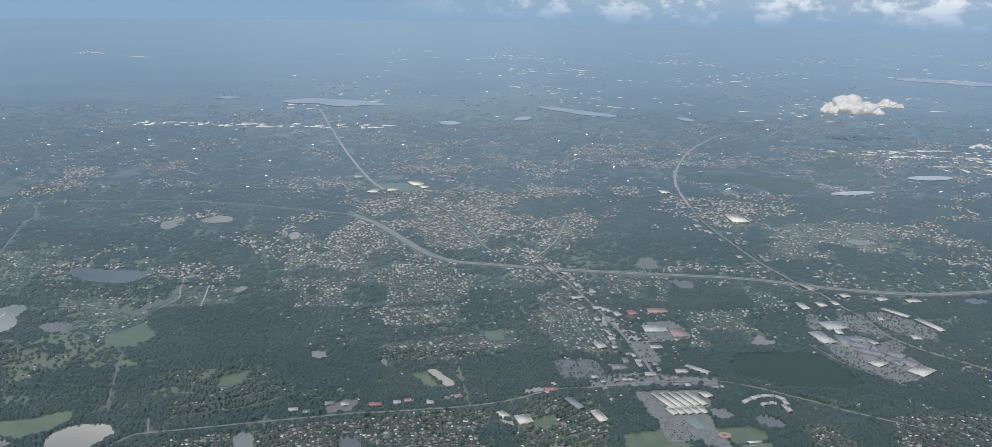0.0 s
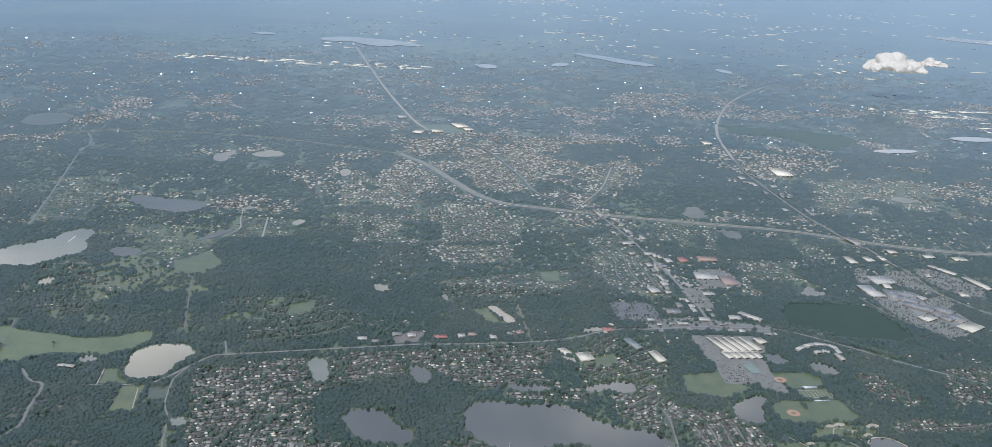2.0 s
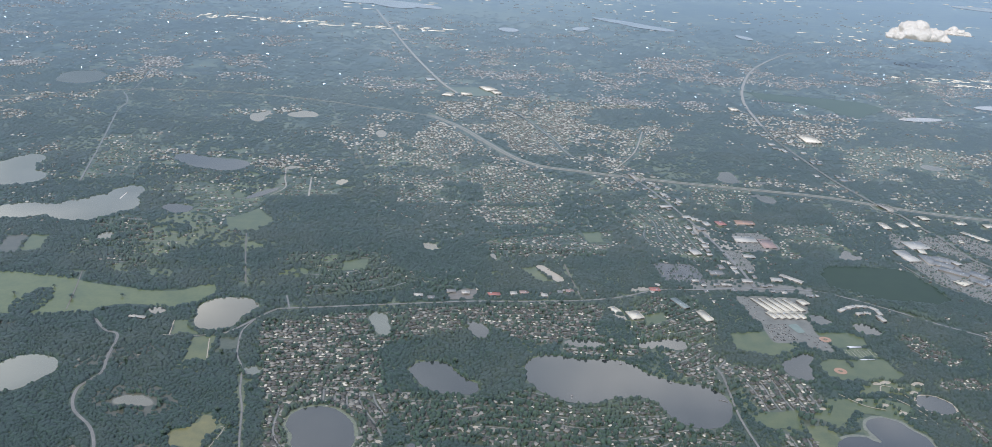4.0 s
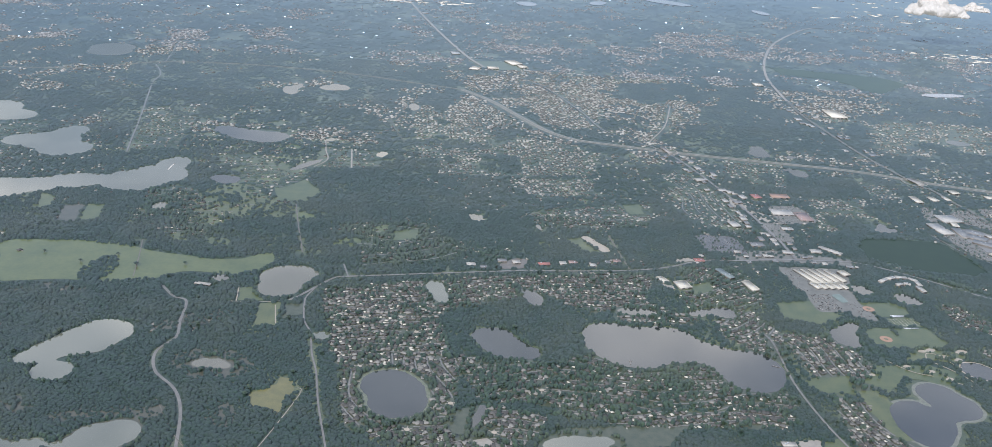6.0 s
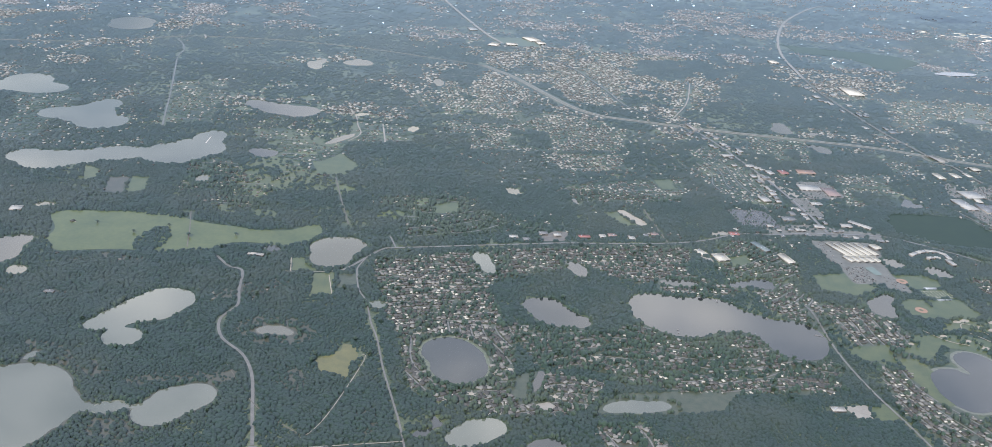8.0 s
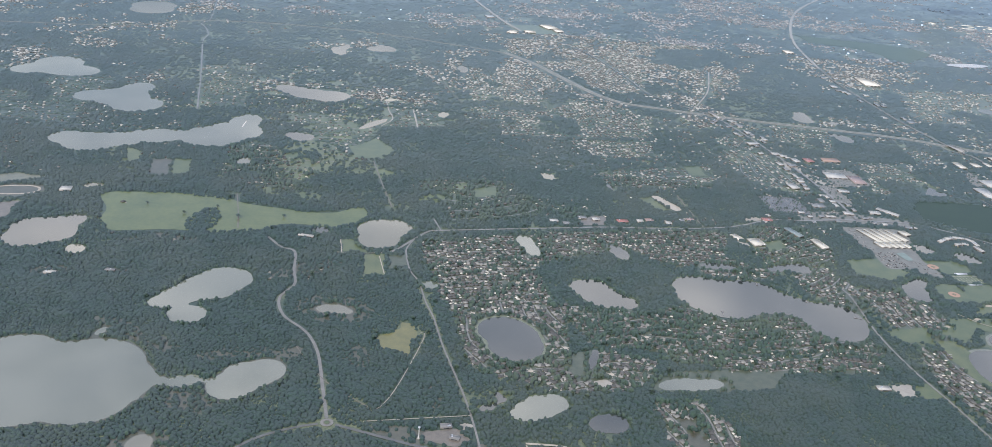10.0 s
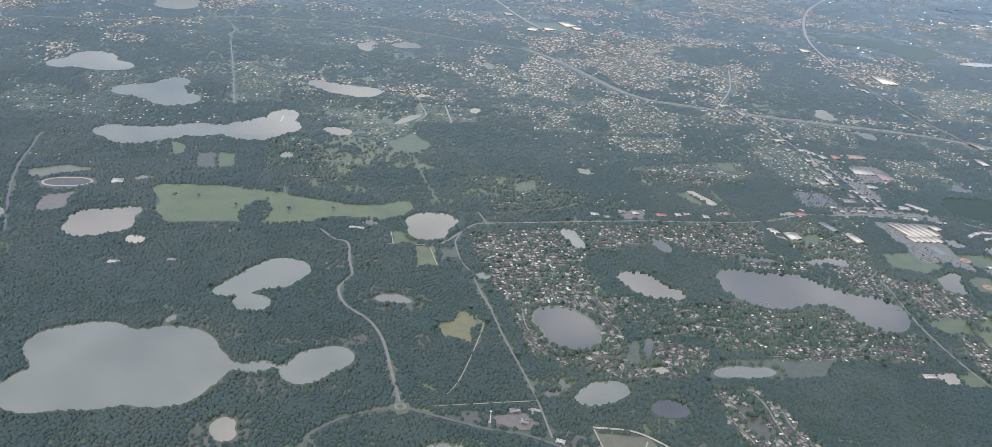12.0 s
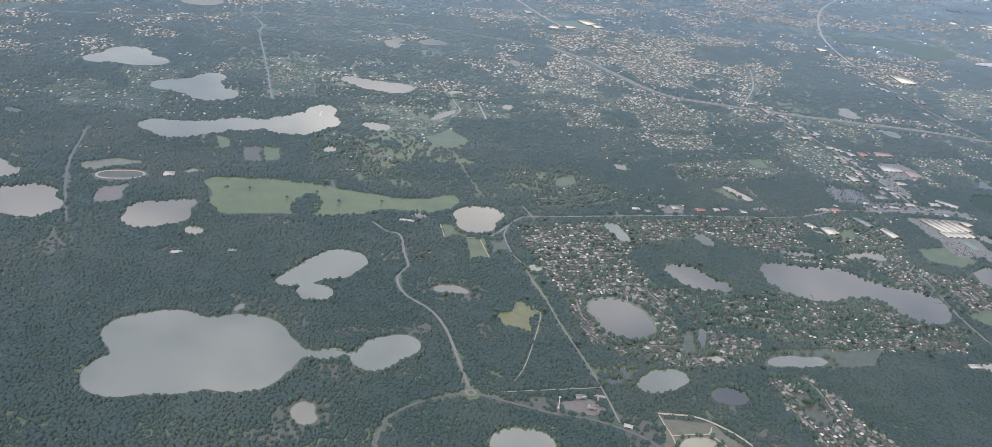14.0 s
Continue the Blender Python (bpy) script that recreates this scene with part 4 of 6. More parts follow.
for x, y, w, roof in ((-67.6, 283.4, 3.4, ROOF_WHITE), (-62.7, 282, 2.6, ROOF_GREY), (-56, 289, 3.5, ROOF_GREY), (-50.5, 288.4, 3, ROOF_WHITE), (-39.9, 288.6, 4.6, ROOF_RED), (-32.6, 290.5, 2.6, ROOF_WHITE), (-28.6, 292, 3.4, ROOF_TAN), (-21, 290.6, 2.4, ROOF_WHITE), (-11.3, 296, 3, ROOF_TAN), (-15, 294.4, 2, ROOF_GREY)):
    hall(x, y, w, 2.2, 0.5, 0.17, roof, "low roadside store with a red roof" if roof is ROOF_RED else "low roadside store with a flat roof", "store", 1, "roadside stores")
hall(4.6, 281.8, 2.8, 5, 0.6, 0.55, ROOF_CREAM, "long white-roofed hall beside a church", "hall")
hall(11.6, 278.6, 5, 6, 0.6, 0.35, ROOF_CREAM, "square church with a white roof", "church")
hall(37.6, 281.8, 3.4, 8.2, 0.6, 0.34, ROOF_CREAM, "long white metal storage shed", "shed")
hall(29.9, 291.6, 2.8, 9, 0.6, 0.5, ROOF_TEAL, "long storage building with a green metal roof", "storage building")
hall(-158.4, 251, 5.6, 1.4, 0.5, -0.1, ROOF_WHITE, "long white farm building by a pond", "farm building", 1)
hall(-230.4, 208.8, 3.6, 1.5, 0.5, 0.1, ROOF_WHITE, "white-roofed country house in a clearing", "country house", 1)
hall(-213.3, 213.6, 3, 1.4, 0.5, 0.0, ROOF_GREY, "grey-roofed barn in a clearing", "barn", 1)
hall(-255.7, 275, 4.2, 3.6, 0.6, 0.2, ROOF_WHITE, "square white-roofed school hall by the track", "hall", 1)
hall(22, 303, 4, 3, 0.5, 0.2, ROOF_RED, "small restaurant with a red roof", "restaurant")
hall(-97.5, 141.5, 2.6, 1.5, 0.5, -0.2, ROOF_GREY, "grey works shed in a pale yard", "shed")
hall(-88.5, 134.5, 2.4, 1.2, 0.5, -0.3, ROOF_WHITE, "white works shed beside the road", "shed")
hall(-100, 146, 3.0, 1.6, 0.5, 0.2, ROOF_GREY, "weathered shed with a rusty roof", "shed")
hall(25, 180.5, 4, 2, 0.5, 0.1, ROOF_WHITE, "estate clubhouse with a white roof", "clubhouse")
for x, y, w, d, turn in ((91.9, 295.1, 4.6, 1.7, 0.7), (95.9, 298, 4.4, 1.7, 0.5), (100.4, 299.2, 4.6, 1.7, 0.0), (104.3, 297.8, 3.6, 1.6, -0.8), (105.2, 294.2, 1.7, 4, 0.1), (104.3, 289.4, 1.7, 5, 0.25), (97.4, 292.6, 3, 1.4, 0.4), (100.6, 293.4, 2.6, 1.2, -0.3)):
    hall(x, y, w, d, 0.9, turn, ROOF_WHITE, "pale three-storey apartment block by a pond", "apartment block", 2, "apartment blocks")
for x, y, w, d, turn in ((-86, 634, 7, 9, -0.3), (-58, 664, 9, 14, 0.5), (-51, 652, 6, 8, 0.4), (-73, 640, 8, 6, 0.2), (158.9, 567.8, 10.5, 19, 0.08), (126, 647, 6, 8, 0.2)):
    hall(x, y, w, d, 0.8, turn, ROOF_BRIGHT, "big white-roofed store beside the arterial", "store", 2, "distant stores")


def roadside(points, count, reach, sizes, label, group):
    """Small flat-roofed buildings set back on both sides of a road."""
    line = spline(points, 1.0)
    made = 0
    for _ in range(count * 8):
        k = int(rng.integers(2, len(line) - 2))
        d = line[k + 1] - line[k - 1]
        turn = math.atan2(d[1], d[0])
        off = rng.choice([-1, 1]) * rng.uniform(*reach)
        x, y = line[k][0] - math.sin(turn) * off, line[k][1] + math.cos(turn) * off
        w, t = rng.uniform(*sizes), rng.uniform(*sizes) * 0.7
        if not taken[cell(x, y)] and made < count:
            hall(x, y, w, t, 0.5, turn, [ROOF_WHITE, ROOF_GREY, ROOF_GREY, ROOF_WHITE][made % 4], label, "shop", 1, group)
            made += 1


roadside([(30, 450), (39, 426), (52, 378), (60, 338), (63, 312)], 34, (2.2, 8), (1.6, 4.2), "small flat-roofed shop near the arterial road", "arterial shops")
roadside([(136, 600), (135, 561), (140, 515), (146, 470), (156, 440)], 16, (3, 9), (2.5, 6), "flat-roofed store beside the wide arterial road", "wide arterial stores")
roadside([(0, 290), (27, 305), (67, 311), (97, 308)], 14, (1.6, 4), (1.4, 3.2), "small flat-roofed shop on the cross road", "cross road shops")
roadside([(-197, 1038), (-137, 816), (-98, 687)], 12, (4, 12), (5, 10), "pale flat-roofed store far along the arterial", "far arterial stores")


# ---- roundabout, basins, sports grounds, golf, bridges ----
def ring_mesh(name, r0, r1, z, mat, sides=36):
    a = np.linspace(0, 2 * np.pi, sides, endpoint=False)
    v = np.vstack([np.c_[np.cos(a) * r, np.sin(a) * r, np.full(sides, z)] for r in (r0, r1)])
    k = np.arange(sides)
    return mesh_of(name, v, np.c_[k, k + sides, (k + 1) % sides + sides, (k + 1) % sides], mat)


def disc_mesh(name, r, z, mat, sides=24):
    a = np.linspace(0, 2 * np.pi, sides, endpoint=False)
    v = np.vstack([[[0, 0, z]], np.c_[np.cos(a) * r, np.sin(a) * r, np.full(sides, z)]])
    k = np.arange(sides)
    return mesh_of(name, v, np.c_[np.zeros(sides, dtype=int), 1 + k, 1 + (k + 1) % sides], mat)


spin = tagged(new("roundabout"), "small roundabout with a grassy island and brick apron", "roundabout", kind="structure")
spin.location = (-129.9, 143.8, 0)
part("lane", ring_mesh("lane", 0.95, 1.65, 0.13, STREET), spin)
part("apron", ring_mesh("apron", 0.7, 0.95, 0.16, SOIL), spin, "reddish brick apron")
part("island", disc_mesh("island", 0.7, 0.2, GRASS), spin, "grassy island")
mark_line(taken, [(-129.9, 143.8)], 5.5)

road("pale gravel dike between settling basins", [(-79.5, 141), (-78.4, 136), (-77.4, 132.3), (-76.4, 124), (-75, 112)], 0.36, SAND, z=0.14)
road("pale gravel dike between settling basins", [(-77.4, 132.4), (-72, 133.6), (-67.5, 134.4), (-66, 137.6)], 0.36, SAND, z=0.16)
road("pale gravel dike between settling basins", [(-67.5, 134.4), (-64, 130), (-60, 122)], 0.36, SAND, z=0.18)
lake("milky orange settling basin", [(-71.5, 126.5, 5.0, 4.6, 0.3), (-70.5, 130.5, 4.2, 2.2, 0.2)], make_water("milky_water", (0.3, 0.26, 0.18), (0.36, 0.36, 0.24), 0.2), 0.2, 0.09)

road("pale farm track across the pasture", [(-193, 285), (-188, 269), (-183.5, 253)], 0.4, SOIL, z=0.09)
knoll = ((GX + 197.4) / 5.4) ** 2 + ((GY - 257.5) / 10.5) ** 2 < 1
taken[knoll] = False

oval = np.linspace(0, 2 * np.pi, 40)
ux, uy = 8.8 * np.sign(np.cos(oval)) * abs(np.cos(oval)) ** 0.7, 4.2 * np.sin(oval)
v, f = strip(np.c_[-273.3 + ux * 0.97 - uy * 0.25, 270.6 + ux * 0.25 + uy * 0.97], 0.9, 0.09)
setting("running_track", mesh_of("running_track", v, f, SAND), "worn pale oval running track", "track")

for x, y in ((75.7, 247.3), (77.7, 270.0)):
    diamond = tagged(new("infield"), "red clay baseball infield on grass", "infield", "ball fields", "structure")
    diamond.location = (x, y, 0)
    part("clay", disc_mesh("clay", 2.1, 0.08, CLAY), diamond)
    part("grass_square", mesh_of("grass_square", np.array([(0.9, 0, 0.1), (0, 0.9, 0.1), (-0.9, 0, 0.1), (0, -0.9, 0.1)]), [(0, 1, 2, 3)], GRASS), diamond)
    part("mound", disc_mesh("mound", 0.25, 0.12, CLAY, 12), diamond)

pitch_turn, px, py = 0.17, 87, 261
lines = [box_array(-5.4, 5.4, -2.5, -2.42, 0.08, 0.1), box_array(-5.4, 5.4, 2.42, 2.5, 0.08, 0.1)] + [box_array(u - 0.05, u + 0.05, -2.42, 2.42, 0.08, 0.1) for u in np.linspace(-5.3, 5.3, 9)]
v, f = joined(lines)
setting("pitch_lines", mesh_of("pitch_lines", placed(v, px, py, pitch_turn), f, PAINT), "white lines of a football pitch", "marking")
for side in (-1, 1):
    stand = tagged(new("bleachers"), "grey metal bleachers beside the football pitch", "bleachers", "bleachers")
    stand.matrix_world = Matrix.Translation((px - side * 4.0 * math.sin(pitch_turn), py + side * 4.0 * math.cos(pitch_turn), 0)) @ Matrix.Rotation(pitch_turn + (math.pi if side > 0 else 0), 4, "Z")
    for k in range(4):
        part("bench", mesh_of("bench", *box_array(-2.6, 2.6, -0.1 - 0.22 * k, 0.1 - 0.22 * k, 0.06, 0.14 + 0.09 * k), METAL), stand)

for x, y, r in ((84.8, 240.1, 0.9), (88, 241.4, 1.1), (75.5, 229.1, 0.8), (82.3, 226.9, 0.9), (86.6, 222.9, 0.8), (98.4, 241.7, 1.5), (91.2, 237.6, 0.8), (95, 236, 0.9), (62, 222, 0.7)):
    lake("pale sand bunker on the golf course", [(x, y, r * 1.5, r * 0.7, 0.3), (x + r * 0.5, y + 0.4, r * 0.7, r * 0.6, 0)], SAND, 0.2, 0.09)
for pts in ([(84.8, 234), (89.5, 229.2), (93.1, 223.8), (96, 215)], [(86, 226), (88, 221), (93, 219), (99, 213)], [(84, 234), (86, 239), (90, 238), (92, 233), (94, 231)], [(70, 232), (76, 226), (82, 224)]):
    road("narrow pale golf cart path", pts, 0.35, SAND, z=0.11, clear=0.6, category="path", name="cart_path")

for x, y in ((-67.5, 188.9), (-78, 174.9), (-54.8, 176.5), (-41.8, 199.2), (-81.8, 228.4), (-96, 205), (-88, 238), (-60, 258), (-34, 268), (-100, 236)):
    loop = tagged(new("turning_circle"), "pale concrete turning circle with driveways", "cul-de-sac", "turning circles", "structure")
    loop.matrix_world = Matrix.Translation((x, y, 0)) @ Matrix.Rotation(rng.uniform(0, 6), 4, "Z")
    part("pavement", disc_mesh("pavement", 0.75, 0.12, SAND, 16), loop)
    for k in range(5):
        a = k * 1.05
        v, f = box_array(0.6, 1.7, -0.16, 0.16, 0.02, 0.1)
        part("driveway", mesh_of("driveway", placed(v, 0, 0, a), f, CONCRETE), loop)
    mark_line(taken, [(x, y)], 4)

for x, y, turn in ((13, 237.2, 2.2), (9.4, 240.6, 2.3), (-30, 224.2, 0.4), (33.2, 222.6, 2.8), (3, 243.6, -1.6), (-14, 218, 1.5), (18, 233.6, -1.8), (-75, 200.5, 3.0)):
    dock = tagged(new("dock"), "narrow weathered wooden dock on the lake shore", "dock", "lake docks")
    dock.matrix_world = Matrix.Translation((x, y, 0)) @ Matrix.Rotation(turn, 4, "Z")
    part("deck", mesh_of("deck", *box_array(-0.4, 1.6, -0.12, 0.12, 0.14, 0.18), WOOD), dock)
    part("platform", mesh_of("platform", *box_array(1.6, 2.1, -0.35, 0.35, 0.14, 0.18), WOOD), dock)
    for u in (0.1, 0.8, 1.7, 2.0):
        part("post", mesh_of("post", *box_array(u - 0.03, u + 0.03, -0.15, -0.09, 0, 0.24), WOOD), dock)

boat = tagged(new("motorboat"), "small white motorboat on the long lake", "boat")
boat.matrix_world = Matrix.Translation((-214.1, 374.6, 0.06)) @ Matrix.Rotation(1.57, 4, "Z")
hull = np.array([(-0.4, -0.16, 0.16), (-0.4, 0.16, 0.16), (0.25, 0.15, 0.17), (0.55, 0, 0.2), (0.25, -0.15, 0.17), (-0.4, -0.1, 0), (-0.4, 0.1, 0), (0.25, 0.08, 0), (0.42, 0, 0.02), (0.25, -0.08, 0)])
me = bpy.data.meshes.new("hull")
me.from_pydata([tuple(p) for p in hull], [], [(0, 1, 2, 3, 4), (9, 8, 7, 6, 5), (0, 5, 6, 1), (1, 6, 7, 2), (2, 7, 8, 3), (3, 8, 9, 4), (4, 9, 5, 0)])
me.materials.append(PAINT)
part("hull", me, boat)
part("windshield", mesh_of("windshield", *box_array(0.0, 0.06, -0.1, 0.1, 0.17, 0.27), GLASS_DARK), boat)
v, f = joined([strip(np.array([(-214.1, 374.0), (-214.0, 370.0), (-213.6, 365.5)]), 0.5, 0.075)])
setting("wake", mesh_of("wake", v, f, PAINT), "white foam wake behind a motorboat", "wake")

mast = tagged(new("mast"), "tall white steel mast beside a works yard", "mast")
mast.location = (-106.4, 140.6, 0)
a = np.linspace(0, 2 * np.pi, 8, endpoint=False)
k = np.arange(8)
v = np.vstack([np.c_[np.cos(a) * r, np.sin(a) * r, np.full(8, z)] for r, z in ((0.13, 0.0), (0.1, 1.8), (0.07, 3.6))])
part("pole", mesh_of("pole", v, np.vstack([np.c_[k + 8 * q, (k + 1) % 8 + 8 * q, (k + 1) % 8 + 8 * q + 8, k + 8 * q + 8] for q in (0, 1)]), PAINT), mast)
part("base", mesh_of("base", *box_array(-0.5, 0.5, -0.5, 0.5, 0, 0.12), CONCRETE), mast)
part("platform", mesh_of("platform", *box_array(-0.3, 0.3, -0.3, 0.3, 3.3, 3.4), METAL), mast)

for x, y, turn, w in ((30.2, 453.6, -1.3, 2.6), (157, 428.4, -1.25, 3.2), (-287, 589, -1.2, 1.4)):
    bridge = tagged(new("overpass"), "pale concrete road bridge over the divided highway", "bridge", "highway bridges")
    bridge.matrix_world = Matrix.Translation((x, y, 0)) @ Matrix.Rotation(turn, 4, "Z")
    part("deck", mesh_of("deck", *box_array(-5.5, 5.5, -w / 2, w / 2, 0.55, 0.7), CONCRETE), bridge)
    for side in (-1, 1):
        part("parapet", mesh_of("parapet", *box_array(-5.5, 5.5, side * w / 2 - 0.06, side * w / 2 + 0.06, 0.7, 0.82), SAND), bridge)
        part("abutment", mesh_of("abutment", *box_array(side * 4.6 - 0.9, side * 4.6 + 0.9, -w / 2, w / 2, 0, 0.55), CONCRETE), bridge)
    part("pier", mesh_of("pier", *box_array(-0.15, 0.15, -w / 2 + 0.2, w / 2 - 0.2, 0, 0.55), CONCRETE), bridge)

field("pale gravel yard fenced beside the edge road", [(-98.2, 147.3), (-94.7, 148.5), (-92.6, 147.3), (-95.5, 145.1)], CONCRETE, z=0.06, category="yard", name="yard")
field("bare soil builder's yard", [(-56.9, 286.4), (-50.8, 293), (-46, 292.1), (-47.4, 283.6), (-56, 281.8)], SOIL, z=0.06, category="yard", name="yard")
field("green yard beside the church", [(15, 279.5), (22.5, 283.5), (23, 276), (15, 272)], GRASS, z=0.06)
field("grassy detention hollow among houses", [(-66.2, 185.4), (-59.9, 188.8), (-57.8, 186), (-61, 180), (-63.5, 174), (-66.8, 175.5)], LAWN, z=0.055)
field("pale concrete turnaround by the pond", [(-60.6, 172.2), (-56.6, 173.9), (-54.2, 171.4), (-58.4, 169.1)], CONCRETE, z=0.06, category="yard", name="yard")
field("pale concrete forecourt beside the estate road", [(27.2, 182.6), (34.6, 184.5), (34.2, 177.5), (29.7, 177)], CONCRETE, z=0.06, category="yard", name="yard")
field("mown green next to the forecourt", [(35, 183.5), (41, 185.8), (42.6, 179), (35, 176.2)], GRASS, z=0.06)
field("dry brown detention hollow among houses", [(-38, 151), (-34.5, 152.5), (-31, 146), (-34, 142.5), (-38, 146)], SCRUB, z=0.055, category="yard", name="yard")
field("dull green common among houses", [(-39, 158), (-35.5, 158.5), (-33.5, 154.5), (-37.5, 153.5)], SCRUB, z=0.06)
field("open lawns of small estates", [(-190, 322), (-172, 330), (-166, 300), (-180, 300)], GRASS, z=0.022, keep=False)
field("sunny lawns near the narrow lake", [(-178, 398), (-150, 402), (-152, 386), (-178, 384)], MEADOW, z=0.035, keep=False)
field("green clearing at the wood's edge", [(-157, 352), (-150, 366), (-138, 350), (-144, 340)], GRASS, z=0.028)


def scrub(label, ovals, growth=0.35, mat=None):
    """Rough open scrub with sparse low trees, thinning out at its edges."""
    o = np.array(ovals)
    reach = o[:, 2:4].max()
    xs, ys = np.arange(o[:, 0].min() - reach - 3, o[:, 0].max() + reach + 3, 0.7), np.arange(o[:, 1].min() - reach - 3, o[:, 1].max() + reach + 3, 0.7)
    gx, gy = np.meshgrid(xs, ys)

    def inside(px, py):
        best = np.full(px.shape, -9.0)
        for cx, cy, a, b, th in ovals:
            c, s = math.cos(th), math.sin(th)
            best = np.maximum(best, (1 - np.hypot(((px - cx) * c + (py - cy) * s) / a, (-(px - cx) * s + (py - cy) * c) / b)) * min(a, b))
        return best + 0.9 * ragged[cell(px, py)]

    field_sheet(xs, ys, inside(gx, gy), 0.03 + 0.0007 * len(scrubs), mat or SCRUB, "clearing" if mat else "scrub", label, "clearing" if mat else "scrub")
    scrubs.append(label)
    box = (slice(int(ys[0] - Y0), int(ys[-1] - Y0)), slice(int(xs[0] - X0), int(xs[-1] - X0)))
    here = inside(GX[box], GY[box]) > 0
    thin[box] = np.where(here, np.minimum(thin[box], growth), thin[box])


scrubs = []
thin = np.ones(GX.shape)
thin[in_shape([(38, 248), (66, 248), (72, 226), (66, 210), (74, 150), (48, 150), (38, 200)], GX, GY)] = 0.55      # young estates with few trees
thin[in_shape([(38, 317), (57, 321.5), (87, 318), (86, 308), (37, 304.5)], GX, GY)] = 0.2      # shop forecourts
thin[in_shape([(-188, 350), (-158, 352), (-142, 332), (-150, 316), (-178, 314), (-190, 326)], GX, GY)] = 0.35
ragged = smooth_field(6, 41)
scrub("tawny marsh around a small pond", [(-171.5, 129, 8, 7, 0.3), (-176, 120, 7, 4, 0.2)], 0.3)
scrub("tawny marsh between two lakes", [(-168, 149, 9, 3.5, 0.3), (-163, 147, 6, 4, 0)], 0.45)
scrub("brown scrub around a narrow pond", [(-138.5, 200.5, 12.5, 8.5, -0.1)], 0.4)
scrub("dry scrub along the lake road", [(-149, 172, 7, 3, 0.9), (-160, 172, 9, 3, 0.3)], 0.5)
scrub("pale scrub north of the shallow lake", [(-196, 180, 10, 3.5, -0.5), (-182, 173, 6, 3, -0.7)], 0.5)
scrub("dry brown scrub near a works yard", [(-110, 141, 8, 3.2, -0.2), (-86, 137, 6, 3, -0.4)], 0.4)
scrub("dry scrub clearings in the wood", [(-128, 176, 4, 7, 0.3), (-104, 160, 3, 7, 0.2)], 0.6)
scrub("open scrub beside the settling basins", [(-84, 129, 6, 7, 0.2), (-52, 134, 6, 5, 0.5)], 0.45)
scrub("rough ground around country houses", [(-231, 211, 7, 4, 0.3), (-211, 214, 3, 2.5, 0)], 0.5)
scrub("rough ground by a sawmill", [(-270, 206, 5, 7, 0.2)], 0.4)
scrub("rough turf between wood and lakes", [(-208, 240, 14, 4, 0.2), (-150, 228, 9, 5, 0.6), (-160, 221, 5, 4, 0)], 0.6)
glades = np.random.default_rng(5)
for k in range(26):
    gx0, gy0 = glades.uniform(-205, -105), glades.uniform(288, 420)
    if not (-150 < gx0 < -76 and 322 < gy0 < 370):
        scrub("sunny green clearing among country houses", [(gx0, gy0, glades.uniform(3, 7), glades.uniform(2, 4.5), glades.uniform(0, 3))], 0.3, [GRASS, MEADOW, PASTURE][k % 3])
for k in range(16):
    gx0, gy0 = glades.uniform(-100, 130), glades.uniform(300, 470)
    if not taken[cell(gx0, gy0)]:
        scrub("small green clearing between housing and woods", [(gx0, gy0, glades.uniform(3, 6), glades.uniform(1.5, 3.5), glades.uniform(0, 3))], 0.3, [GRASS, MEADOW][k % 2])

road("overgrown power-line cut through the woods", [(-159, 576), (-146, 530), (-134, 508), (-123, 466), (-112.5, 436)], 0.7, SCRUB, z=0.15, clear=1.2, category="clearing", name="power_line_cut")
road("winding pale estate road beyond the highway", [(47.5, 559), (37, 508), (23, 470)], 0.9, CONCRETE, 0.17)
for x, y, turn in ((30.2, 453.6, -1.3), (157, 428.4, -1.25)):
    for a in range(4):
        ang = turn + math.pi / 4 + a * math.pi / 2
        c, s = math.cos(ang), math.sin(ang)
        p = np.array([(x + 2.0 * math.cos(turn + a * math.pi / 2) * 3, y + 2.0 * math.sin(turn + a * math.pi / 2) * 3), (x + 6.5 * c, y + 6.5 * s), (x + 6.0 * math.cos(turn + (a + 1) * math.pi / 2), y + 6.0 * math.sin(turn + (a + 1) * math.pi / 2))])
        road("curved pale highway ramp", p, 0.7, CONCRETE, z=0.15 + 0.004 * a, clear=0.8, name="ramp")

# ---- housing ----
street_pieces, house_spots = [], []
wild = 0.6 * smooth_field(60, 21) + 0.75 * smooth_field(20, 22)


